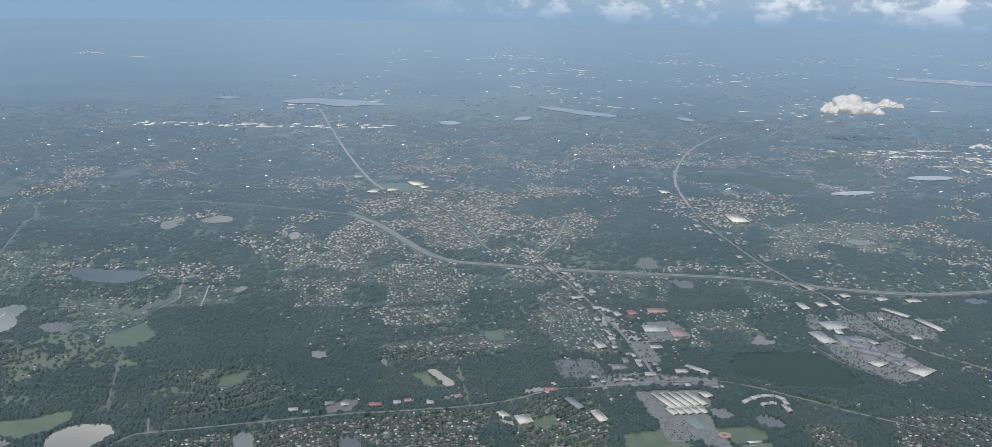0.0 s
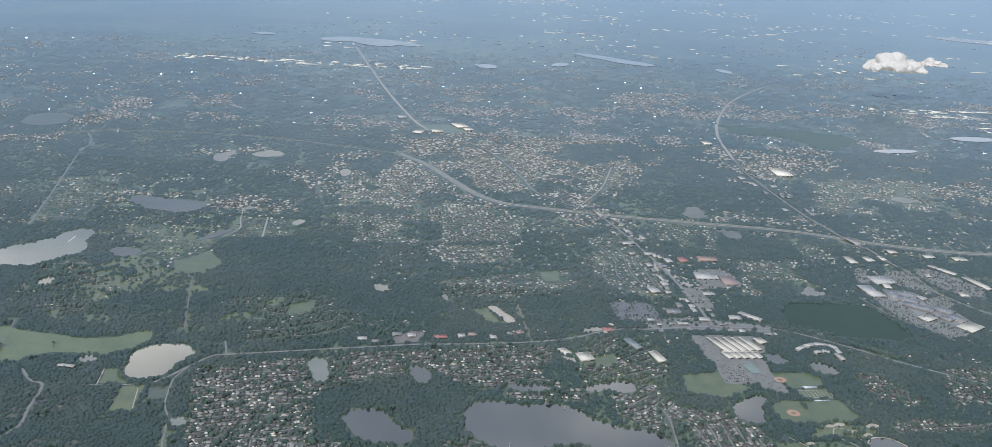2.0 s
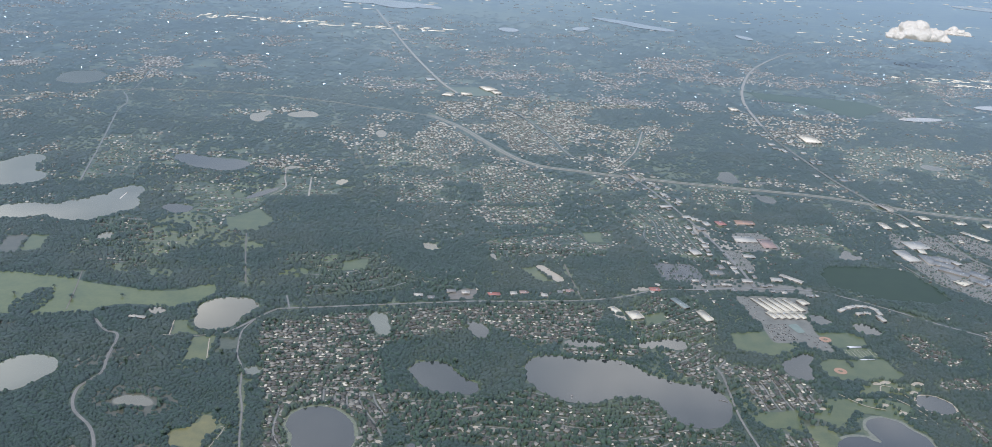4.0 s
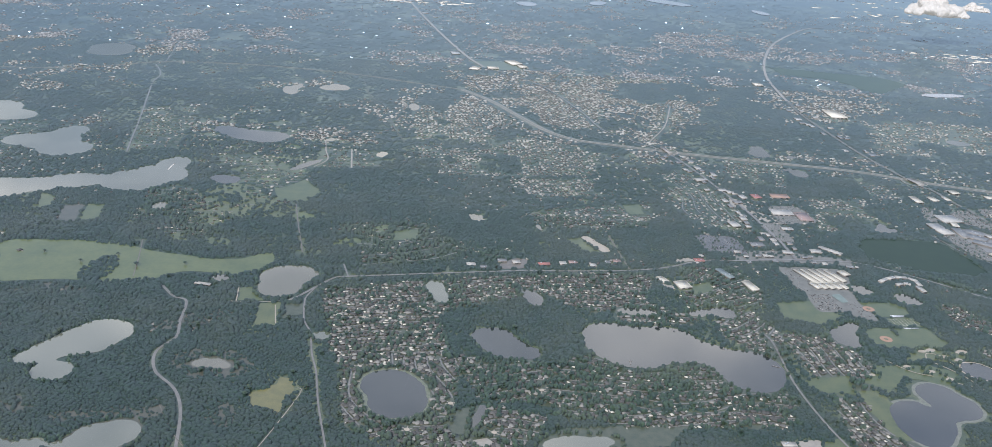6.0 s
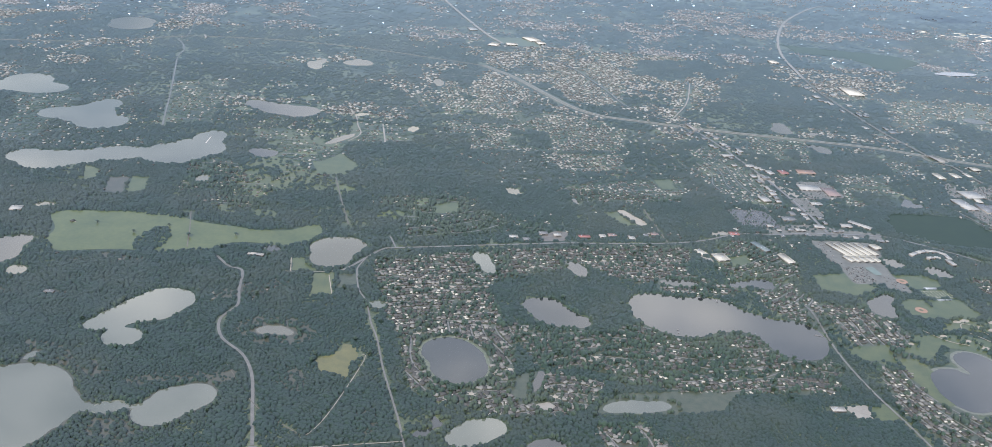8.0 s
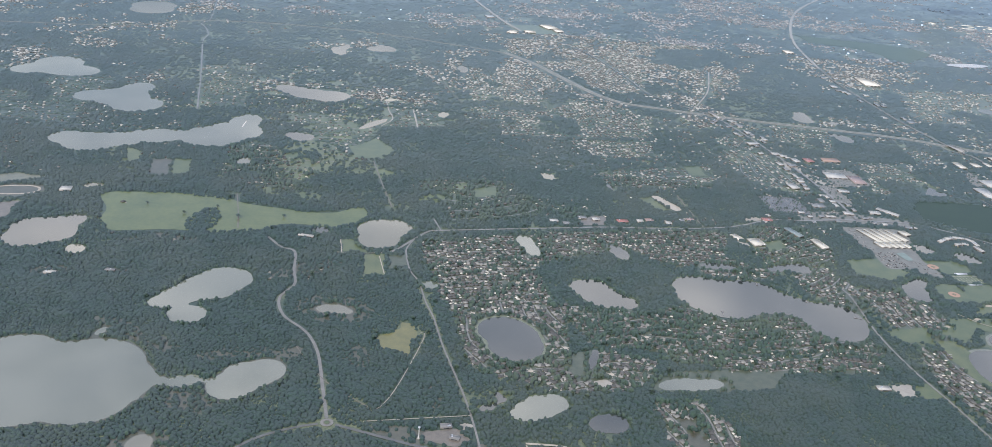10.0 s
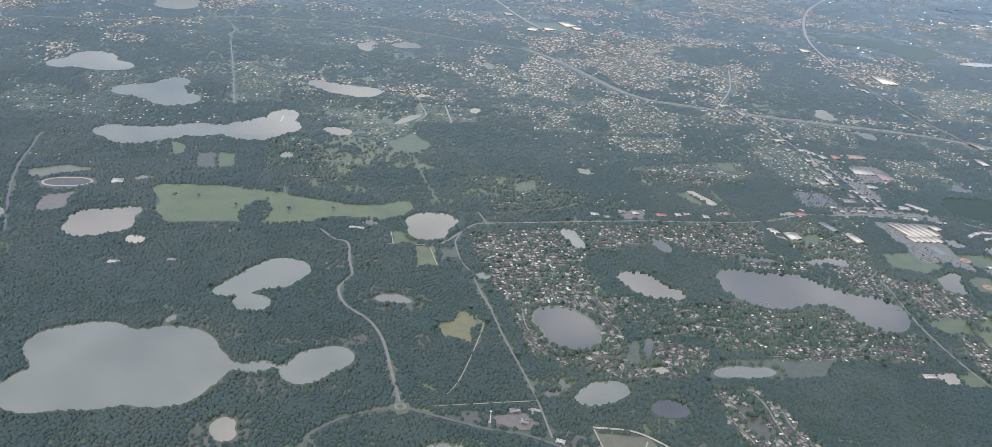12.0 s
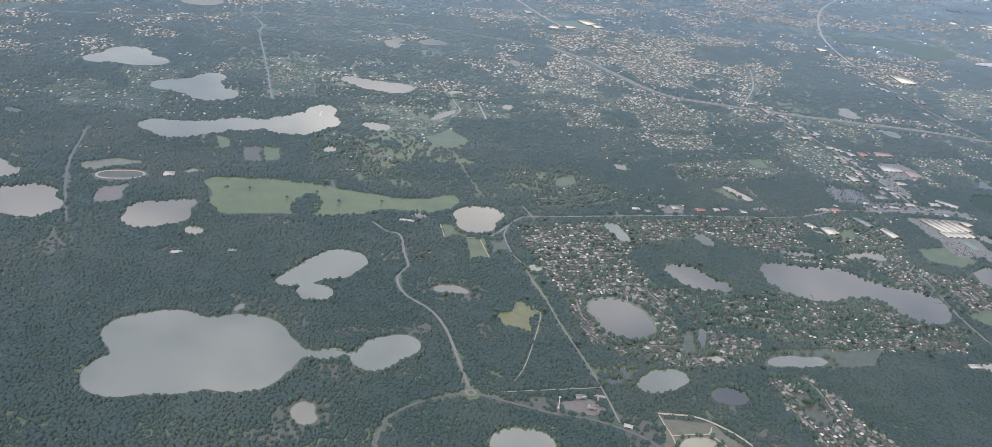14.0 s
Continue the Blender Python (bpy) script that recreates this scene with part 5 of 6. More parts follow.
def suburb(corners, turn, depth=6.4, lot_width=2.1, streets=True, keep=0.8, bend=3.0):
    """Houses in rows back to back along gently bent streets."""
    cx, cy = np.mean(corners, axis=0)
    reach = max(math.hypot(x - cx, y - cy) for x, y in corners) + 4
    c, s = math.cos(turn), math.sin(turn)
    ground_here = in_shape(corners, GX, GY)
    if cy > 300:
        ground_here &= wild > -0.42
    homes[...] |= ground_here
    if cy < 270:
        field("green and brown garden lawns between houses", corners, LAWN, 0.014 + 0.0008 * len(street_pieces) ** 0.5, "lawn", "lawn", False)
    ph = rng.uniform(0, 6.28)

    def warp(u, v):
        v = v + bend * np.sin(u / 11.0 + ph) + 0.45 * bend * np.sin(u / 5.1 - ph) * np.sin(v / 7.0 + ph)
        return cx + u * c - v * s, cy + u * s + v * c

    for k, v in enumerate(np.arange(-reach, reach, depth)):
        u = np.arange(-reach, reach, 1.0)
        x, y = warp(u, v + 0 * u)
        ok = ground_here[cell(x, y)] & free(x, y)
        cuts = np.split(np.arange(len(u)), np.flatnonzero(np.diff(ok.astype(int))) + 1)
        for run in cuts:
            if len(run) > 4 and ok[run[0]]:
                line = np.c_[x[run], y[run]]
                if streets:
                    street_pieces.append(strip(line, 0.5, 0.075))
                along = u[run]
                for side in (-1, 1):
                    for a in np.arange(along[0] + 1, along[-1] - 0.5, lot_width):
                        if rng.random() < keep:
                            b = a + rng.uniform(-0.4, 0.4)
                            hx, hy = warp(b, v + side * depth * (0.29 + rng.uniform(-0.08, 0.08)))
                            ex, ey = warp(b + 0.5, v + side * depth * 0.3)
                            if ground_here[cell(hx, hy)] and not taken[cell(hx, hy)]:
                                house_spots.append((hx, hy, math.atan2(ey - hy, ex - hx) + (math.pi if side > 0 else 0) + rng.choice([0, 0, math.pi / 2]) + rng.uniform(-0.2, 0.2)))
        if streets:
            mark_line(taken, np.c_[x[ok], y[ok]], 1.3)


suburb([(-118, 254), (-86, 267), (-62, 273), (-66, 250), (-76, 240), (-90, 222), (-101, 200), (-110, 222)], 0.3, 4.2, 1.5)
suburb([(-70, 272), (-22, 284), (2, 286), (-4, 262), (-24, 250), (-40, 262), (-66, 250)], 0.2, 4.2, 1.5)
suburb([(-76, 240), (-90, 222), (-100, 203), (-92, 214.5), (-70, 214.5), (-71, 227)], 0.3, 4.2, 1.5)
suburb([(-101, 200), (-92, 214), (-66, 214), (-66, 186), (-78, 176), (-95, 174), (-98, 184)], -1.2, 4.2, 1.5)
suburb([(-78, 178), (-60, 190), (-40, 186), (-42, 176), (-50, 168), (-70, 166), (-94, 172)], 0.15, 4.2, 1.5)
suburb([(-44, 166), (-30, 167), (-18, 140), (-8, 118), (-26, 112), (-42, 140)], -1.05, 4.2, 1.5)
suburb([(-42, 186), (-36, 190), (30, 197), (32, 190), (-8, 183)], 0.12, 4.2, 1.5)
suburb([(-70, 216), (-40, 215), (-26, 222), (-12, 213), (2, 219), (12, 220), (22, 212), (34, 206), (32, 198), (-36, 190), (-60, 192)], 0.1, 5.2, 2.0, True, 0.62)
suburb([(-20, 260), (-2, 262), (14, 252), (10, 246), (-14, 246)], 0.2, 4.5, 1.75)
suburb([(18, 252), (34, 262), (40, 246), (38, 224), (28, 230), (20, 240)], 0.6, 4.2, 1.5, True, 0.85)
suburb([(40, 246), (58, 246), (66, 226), (60, 214), (52, 210), (44, 214), (40, 230)], -1.35, 4.2, 1.5)
suburb([(44, 210), (56, 204), (66, 184), (70, 160), (52, 160), (44, 184)], -1.3, 4.2, 1.5)
suburb([(103, 277), (114, 279), (120, 266), (125, 257), (117, 255), (108, 259)], -0.75, 4.6, 1.75)
suburb([(104, 243), (118, 249), (134, 247), (150, 252), (150, 246), (129, 240), (115, 240), (104, 238)], 0.15, 4.6, 1.5)
suburb([(139, 285), (175, 290), (170, 262), (137, 259), (130, 256), (133, 268)], -0.9, 4.8, 1.8)
suburb([(102, 236), (107, 225), (110, 210), (103, 206), (100, 226)], -1.2, 4.6, 1.6)
suburb([(112, 305), (125, 297), (136, 288), (128, 286), (114, 294)], -0.5, 4.2, 1.5)
suburb([(12, 294), (24, 298), (36, 298), (41, 280), (39, 264), (27, 258), (8, 256)], 0.5, 5.0, 1.9, True, 0.75)
suburb([(-112, 297), (-79, 310), (-68, 296), (-77, 284), (-108, 275)], 0.35, 8.0, 3.4, True, 0.45)
suburb([(-66, 296), (-58, 300), (-52, 290), (-64, 286)], 0.3, 6, 2.6, True, 0.5)
suburb([(87, 373), (115, 374), (108, 346), (82, 345)], 0.1, 5.4, 1.8)
suburb([(-53.3, 552.8), (-37.8, 570.2), (-21.2, 581.3), (-8.3, 625.6), (23.6, 627.1), (52.1, 640.4), (62.7, 610.2), (62, 566), (43.6, 547), (37.2, 540), (19.9, 556), (3.5, 552), (-1, 520), (-3.2, 494.7), (-19.7, 484), (-38.1, 494.6), (-43.4, 522.6)], 0.9, 5.4, 1.7, True, 0.88)
suburb([(37, 544), (50, 550), (56, 530), (44, 508), (30, 484), (22, 478), (24, 492), (33, 516)], 0.5, 5.4, 1.9)
suburb([(-119, 515), (-83, 524), (-54, 412), (-102, 410)], 0.3, 6.6, 2.2, True, 0.8)
suburb([(20, 420), (36, 420), (50, 376), (56, 340), (44, 334), (24, 350)], -1.3, 6, 2.2, True, 0.75)
suburb([(64, 446), (92, 440), (84, 404), (66, 404)], 0.1, 6, 2.2)
suburb([(124, 424), (138, 420), (140, 398), (124, 396)], 0.1, 6, 2.2)
suburb([(-182, 380), (-150, 386), (-150, 350), (-180, 352)], 0.4, 7.5, 3.0, True, 0.6)
suburb([(-212, 340), (-186, 352), (-178, 318), (-206, 304)], 0.25, 6.5, 2.6, True, 0.7)
suburb([(-262, 470), (-236, 478), (-222, 396), (-248, 394)], 0.25, 7, 3.0, True, 0.6)
suburb([(150, 560), (250, 560), (240, 480), (160, 480)], 0.3, 6.6, 2.3, True, 0.5)
suburb([(-96, 455), (-48, 464), (-6, 441), (-13, 402), (-50, 392), (-91, 386)], 0.2, 5.6, 1.8, True, 0.8)
suburb([(-98, 542), (-67, 535), (-52, 486), (-94, 474)], 0.3, 6.2, 2.0, True, 0.8)
suburb([(-154, 416), (-121, 416), (-118, 391), (-149, 383)], 0.25, 6.0, 2.2, True, 0.6)
suburb([(-199, 393), (-172, 397), (-168, 381), (-194, 377)], 0.2, 6.5, 2.4, True, 0.6)
suburb([(-202, 344), (-164, 348), (-152, 297), (-185, 290)], 0.25, 8.0, 3.0, True, 0.5)
suburb([(-57, 387), (-12, 397), (-16, 371), (-42, 361)], 0.2, 5.0, 1.75, True, 0.8)
suburb([(-44, 346), (-13, 358), (12, 366), (6, 335), (-44, 324)], 0.3, 5.2, 1.75, True, 0.8)
suburb([(-124, 315), (-87, 323), (-86, 299), (-120, 292)], 0.2, 7.0, 3.0, True, 0.45)
suburb([(89, 392), (119, 392), (114, 374), (88, 373)], 0.1, 5.2, 1.8, True, 0.7)
suburb([(58, 446), (66, 446), (64, 412), (57, 412)], 0.1, 5.6, 2.0, True, 0.7)
suburb([(-350, 420), (-300, 430), (-290, 350), (-350, 350)], 0.3, 7.0, 2.8, True, 0.5)
# far streets are brightened by colour: concrete in place of asphalt
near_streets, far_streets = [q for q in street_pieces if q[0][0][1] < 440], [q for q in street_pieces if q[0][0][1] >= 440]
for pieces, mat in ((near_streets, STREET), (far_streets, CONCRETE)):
    v, f = joined(pieces)
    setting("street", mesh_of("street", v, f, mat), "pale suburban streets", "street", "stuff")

# scattered houses in the wooded country between
count = 120000
sx, sy = rng.uniform(X0 + 4, X1 - 4, count), rng.uniform(Y0 + 4, 1250, count)
WOODED = ([(96, 331), (108, 341), (128, 342), (140, 298), (122, 309)], [(-43, 158), (-25, 174), (-2, 184), (34, 187), (46, 150), (30, 90), (-16, 90), (-16, 136)], [(-170, 240), (-124, 238), (-96, 160), (-95, 150), (-128, 146), (-160, 200)],
          [(-260, 238), (-200, 240), (-168, 236), (-168, 190), (-140, 170), (-136, 146), (-160, 120), (-260, 120)], [(-128, 142), (-90, 132), (-80, 90), (-150, 90)], [(-10, 332), (10, 345), (24, 330), (22, 305), (4, 297), (-8, 300)],
          [(-150, 340), (-122, 345), (-105, 380), (-135, 390)], [(-70, 240), (-40, 245), (-36, 224), (-62, 212)], [(56, 405), (72, 442), (90, 441), (104, 424), (134, 439), (144, 421), (125, 398), (66, 390)], [(-60, 320), (-44, 326), (-20, 296), (-40, 292)],
          [(-149, 363), (-108, 368), (-76, 366), (-75, 340), (-125, 324), (-140, 331)], [(-84, 336), (-46, 348), (-50, 310), (-82, 304)])
for corners in WOODED:
    woods[...] |= in_shape(corners, GX, GY)
i, j = cell(sx, sy)
keep = (rng.random(count) < np.clip((1000 - sy) / 380, 0, 1)) & (wild[i, j] + rng.uniform(-0.4, 0.4, count) > np.where(sy < 250, 1.1, np.where(sy < 290, 0.9, np.where(sy < 440, np.where(sx > -110, -0.2, 0.1), np.where(sx > -150, 0.3, 0.5))))) & (sx > -0.8 * sy - 180) & (sx < 0.6 * sy + 40) & ~taken[i, j] & ~woods[i, j] & ~homes[i, j]
house_spots += [(x + rng.uniform(-3, 3), y + rng.uniform(-2, 2), rng.uniform(0, 6)) for x, y in ((-231, 211), (-229, 212), (-228, 210), (-270, 204), (-269, 207), (-211, 214), (-208, 236), (-204, 238), (-198, 240), (-165, 222), (-161, 218), (-152, 220), (-150, 226), (-146, 230), (-224, 240), (-232, 268))]
house_spots += [(x, y, rng.uniform(0, 6.28)) for x, y in zip(sx[keep], sy[keep])]

# wide far suburbs: houses in short crooked rows, thinning into the woods
count = 420000
sx, sy = rng.uniform(X0 + 6, X1 - 6, count), 430 + 1000 * rng.random(count) ** 1.2
far_rng = np.random.default_rng(17)
block = ((sx + 20 * np.sin(sy / 37.0)) // 34).astype(int) % 64, ((sy + 16 * np.sin(sx / 29.0)) // 52).astype(int) % 64
lean, fill = far_rng.uniform(-0.5, 0.6, (64, 64))[block], far_rng.uniform(-0.25, 0.3, (64, 64))[block]
row = np.round((-sx * np.sin(lean) + sy * np.cos(lean)) / 4.6)
across = row * 4.6 + rng.choice([-1.1, 1.1], count) + rng.uniform(-0.35, 0.35, count)
along = sx * np.cos(lean) + sy * np.sin(lean)
sx, sy = along * np.cos(lean) - across * np.sin(lean), along * np.sin(lean) + across * np.cos(lean)
i, j = cell(sx, sy)
town = 0.7 * wild[i, j] + fill + rng.uniform(-0.35, 0.35, count)
for cx, cy, rx, ry, more in ((-75, 500, 32, 36, 0.35), (-75, 428, 36, 30, 0.35), (-230, 530, 110, 130, -0.35), (105, 520, 42, 80, -0.5), (190, 470, 60, 40, -0.2), (205, 530, 60, 35, 0.3), (220, 790, 70, 50, 0.35), (-30, 760, 60, 60, 0.2), (60, 690, 50, 40, -0.4)):
    town += more * np.clip(1.6 - 1.6 * (((sx - cx) / rx) ** 2 + ((sy - cy) / ry) ** 2), 0, 1)
keep = (town > np.where(sy > 660, 0.5, 0.29)) & (rng.random(count) < np.clip((1140 - sy) / 430, 0, 1)) & (sx > -0.8 * sy - 180) & (sx < 0.6 * sy + 40) & ~taken[i, j] & ~woods[i, j] & ~homes[i, j] & (sy < Y1)
house_spots += [(x, y, t + rng.uniform(-0.1, 0.1)) for x, y, t in zip(sx[keep], sy[keep], lean[keep])]
lanes = {}
for k in np.flatnonzero(keep & (sy < 900)):
    lanes.setdefault((block[0][k], block[1][k], row[k], lean[k]), []).append(along[k])
lane_pieces = []
for (_, _, q, a), span in lanes.items():
    u = np.arange(min(span), max(span), 3.0)
    if len(span) > 4 and len(u) > 2:
        w = q * 4.6 + 0.5 * np.sin(u / 6.0)
        line = np.c_[u * math.cos(a) - w * math.sin(a), u * math.sin(a) + w * math.cos(a)]
        if free(line[:, 0], line[:, 1]).all():
            lane_pieces.append(strip(line, 0.55, 0.16))
v, f = joined(lane_pieces)
setting("street", mesh_of("street", v, f, STREET), "pale streets of the far suburbs", "street", "stuff")

house_spots = np.array(house_spots)
nearness = np.hypot(house_spots[:, 0] + 60, house_spots[:, 1] - 175)
house_spots = house_spots[np.argsort(nearness)]
i, j = cell(house_spots[:, 0], house_spots[:, 1])
taken[i, j] = True
taken[i - 1, j] = True      # the cell towards the camera stays free of trees, so the houses show


def house_arrays(w, d, h, rise, over=0.12):
    """Walls, and a hipped roof with eaves, as two sets."""
    wall = box_array(-w / 2, w / 2, -d / 2, d / 2, 0, h)
    a, b, r = w / 2 + over, d / 2 + over, max(0.1, w / 2 - d / 2)
    roof = np.array([(-a, -b, h), (a, -b, h), (a, b, h), (-a, b, h), (-a, -b, h + 0.05), (a, -b, h + 0.05), (a, b, h + 0.05), (-a, b, h + 0.05), (-r, 0, h + rise), (r, 0, h + rise)])
    quads = np.array([(3, 2, 1, 0), (0, 1, 5, 4), (1, 2, 6, 5), (2, 3, 7, 6), (3, 0, 4, 7), (4, 5, 9, 8), (6, 7, 8, 9), (5, 6, 9, 9), (7, 4, 8, 8)])
    return wall, (roof, quads)


def tri(quads):
    q = np.asarray(quads)
    t = np.vstack([q[:, [0, 1, 2]], q[:, [0, 2, 3]]])
    return t[(t[:, 0] != t[:, 1]) & (t[:, 1] != t[:, 2]) & (t[:, 0] != t[:, 2])]


shapes = []
for w, d, rise in ((1.45, 1.0, 0.36), (1.3, 1.1, 0.38), (1.6, 0.95, 0.34), (1.2, 0.88, 0.32)):
    wall, roof = house_arrays(w, d, 0.3, rise)
    wing_wall, wing_roof = house_arrays(0.75, 0.65, 0.28, 0.26)
    wing_wall, wing_roof = (placed(wing_wall[0], w * 0.27, -d / 2 - 0.2, math.pi / 2), wing_wall[1]), (placed(wing_roof[0], w * 0.27, -d / 2 - 0.2, math.pi / 2), wing_roof[1])
    wv, wf = joined([wall, wing_wall])
    rv, rq = joined([roof, wing_roof])
    shapes.append((mesh_of("wall", wv, tri(wf), STUCCO), mesh_of("roof", rv, tri(rq), ROOF_HOME), (wall[0], tri(wall[1])), (roof[0], tri(roof[1])),
                   mesh_of("garage_door", *box_array(w * 0.27 - 0.25, w * 0.27 + 0.25, -d / 2 - 0.68, -d / 2 - 0.655, 0.02, 0.25), PAINT),
                   mesh_of("driveway", *box_array(w * 0.27 - 0.27, w * 0.27 + 0.27, -d / 2 - 1.5, -d / 2 - 0.68, 0.0, 0.04), CONCRETE),
                   mesh_of("window", *box_array(-w * 0.3, -w * 0.1, -d / 2 - 0.02, -d / 2, 0.1, 0.24), GLASS_DARK)))
for k, (x, y, turn) in enumerate(house_spots[:300]):
    wall, roof, _, _, door, drive, pane = shapes[k % 4]
    home = tagged(new("house"), "single-storey stucco house with a hipped shingle roof", "house", "suburban houses")
    home.matrix_world = Matrix.Translation((x, y, 0)) @ Matrix.Rotation(turn, 4, "Z") @ Matrix.Scale(rng.uniform(0.8, 1.1), 4)
    shell = part("wall", wall, home)
    part("roof", roof, home), part("driveway", drive, home, "pale concrete driveway")
    part("garage_door", door, shell, "white garage door"), part("window", pane, shell)


def crowd(name, spots, sets, mat, label, category, scale=None):
    """Many alike small things as one mesh: spots are rows of x, y, turn."""
    vs, fs, base = [], [], 0
    kinds = np.arange(len(spots)) % len(sets)
    for k, (v, f) in enumerate(sets):
        pick = kinds == k
        p = spots[pick]
        sc = np.ones(len(p)) if scale is None else scale[pick]
        c, s = np.cos(p[:, 2])[:, None], np.sin(p[:, 2])[:, None]
        vv = np.asarray(v)
        out = np.empty((len(p), len(vv), 3), dtype=np.float32)
        out[..., 0] = (vv[None, :, 0] * c - vv[None, :, 1] * s) * sc[:, None] + p[:, :1]
        out[..., 1] = (vv[None, :, 0] * s + vv[None, :, 1] * c) * sc[:, None] + p[:, 1:2]
        out[..., 2] = vv[None, :, 2] * sc[:, None]
        vs.append(out.reshape(-1, 3))
        fs.append((np.asarray(f)[None] + (np.arange(len(p)) * len(vv))[:, None, None] + base).reshape(-1, np.asarray(f).shape[1]))
        base += len(p) * len(vv)
    return setting(name, mesh_of(name, np.vstack(vs), np.vstack(fs), mat), label, category, "stuff")


rest = house_spots[300:]
size = np.where(rest[:, 1] < 300, rng.uniform(0.75, 1.12, len(rest)), np.where(rest[:, 1] < 440, 0.85, 1.0) * rng.uniform(0.72, 1.2, len(rest)))
front = rest[rest[:, 1] < 330]
turn = front[:, 2]
front = np.c_[front[:, 0] + 0.3 * np.cos(turn) + 1.15 * np.sin(turn), front[:, 1] + 0.3 * np.sin(turn) - 1.15 * np.cos(turn), turn]
front = front[~water[cell(front[:, 0], front[:, 1])]]
crowd("driveways", front, [box_array(-0.24, 0.24, -0.5, 0.5, 0.0, 0.09)], CONCRETE, "short pale concrete driveways before houses", "driveways")
crowd("driveway_cars", front[::2] + (0, 0, math.pi / 2), [joined([box_array(-0.23, 0.23, -0.09, 0.09, 0.09, 0.17), box_array(-0.13, 0.1, -0.08, 0.08, 0.17, 0.24)])], CAR, "cars parked on driveways", "cars")
simple = []
for q in shapes:
    (wv, _), (rv, _) = q[2], q[3]
    simple.append(((wv, tri([(0, 1, 5, 4), (2, 6, 7, 3), (0, 4, 6, 2), (1, 3, 7, 5)])), (rv[4:], tri(np.array([(4, 5, 9, 8), (6, 7, 8, 9), (5, 6, 9, 9), (7, 4, 8, 8)]) - 4))))
far = rest[:, 1]
# roof and wall colours brighten with distance, standing in for sun and haze
for low, high, tiles, text in ((0, 340, ROOF_MANY, "hipped roofs of many suburban houses"), (340, 440, ROOF_MID, "grey roofs of suburban houses"), (440, 640, ROOF_FAR, "far suburban roofs in a sunlit colour"), (640, 9999, ROOF_HAZED, "distant house roofs in a haze-pale colour")):
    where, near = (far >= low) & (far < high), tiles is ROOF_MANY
    white = where & near & (np.arange(len(rest)) % 6 == 0)      # every sixth house is small; its pale roof colour stands in for roof glints
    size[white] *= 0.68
    crowd("house_walls", rest[where], [q[2] for q in shapes] if near else [q[0] for q in simple], STUCCO_MANY if near else STUCCO_HAZED if low == 640 else STUCCO_FAR, "stucco walls of many suburban houses", "houses", size[where])
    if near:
        crowd("house_roofs", rest[white], [q[3] for q in shapes], ROOF_CREAM, "pale roofs standing for glints among suburban houses", "houses", size[white])
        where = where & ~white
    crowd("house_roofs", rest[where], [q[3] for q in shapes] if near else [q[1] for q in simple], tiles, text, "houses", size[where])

# far commercial roofs and housing, low, with brightened colours
far_hall = box_array(-0.5, 0.5, -0.5, 0.5, 0, 0.12)


def far_blocks(label, count, xs, ys, sizes, mat, seed, threshold, turn=0.2):
    r = np.random.default_rng(seed)
    x, y = r.uniform(*xs, count), r.uniform(*ys, count)
    g = np.sin(x / 57.0 + 1.3 * np.sin(y / 83.0 + seed)) + np.sin(y / 61.0 + 1.7 * np.sin(x / 97.0 - seed)) + 0.6 * np.sin((x + y) / 23.0)
    pick = g > threshold
    x, y = x[pick], y[pick]
    near = (x > X0) & (x < X1) & (y < Y1)
    clear = ~near | ~taken[cell(x, y)]
    x, y = x[clear], y[clear]
    pieces = []
    v0, f0 = far_hall
    for a, b in zip(x, y):
        w, d = r.uniform(*sizes) * r.choice([1.0, 2.2]), r.uniform(*sizes) * 0.7
        pieces.append((placed(v0 * (w, d, r.uniform(2, 4)), a, b, turn + r.choice([0, 0, math.pi / 2])), f0))
    v, f = joined(pieces)
    setting("distant_roofs", mesh_of("distant_roofs", v, f, mat), label, "buildings", "stuff")


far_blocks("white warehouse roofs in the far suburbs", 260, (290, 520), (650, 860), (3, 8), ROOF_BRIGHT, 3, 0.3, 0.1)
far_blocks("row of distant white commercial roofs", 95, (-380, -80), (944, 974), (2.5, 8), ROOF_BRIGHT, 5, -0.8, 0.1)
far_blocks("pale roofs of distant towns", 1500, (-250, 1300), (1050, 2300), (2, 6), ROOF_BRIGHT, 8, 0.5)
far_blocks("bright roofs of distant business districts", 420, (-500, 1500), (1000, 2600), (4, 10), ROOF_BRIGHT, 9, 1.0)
far_blocks("small roofs among the far woods in a haze-pale colour", 2600, (-420, 900), (620, 1500), (1.2, 2.8), ROOF_HAZED, 12, 0.2)

# parked cars
spots = []
for corners, turn, fill in lots:
    c = np.mean(corners, axis=0)
    reach = max(math.hypot(x - c[0], y - c[1]) for x, y in corners)
    for v in np.arange(-reach, reach, 1.15):
        for u in np.arange(-reach, reach, 0.32):
            x, y = c[0] + u * math.cos(turn) - v * math.sin(turn), c[1] + u * math.sin(turn) + v * math.cos(turn)
            if rng.random() < fill * 0.5 and in_shape(list(corners), np.array([x]), np.array([y]))[0]:
                spots.append((x, y, turn + math.pi / 2))
car_v, car_f = joined([box_array(-0.23, 0.23, -0.09, 0.09, 0.1, 0.18), box_array(-0.13, 0.1, -0.08, 0.08, 0.18, 0.25)])
crowd("parked_cars", np.array(spots), [(car_v, car_f)], CAR, "rows of parked cars", "cars")

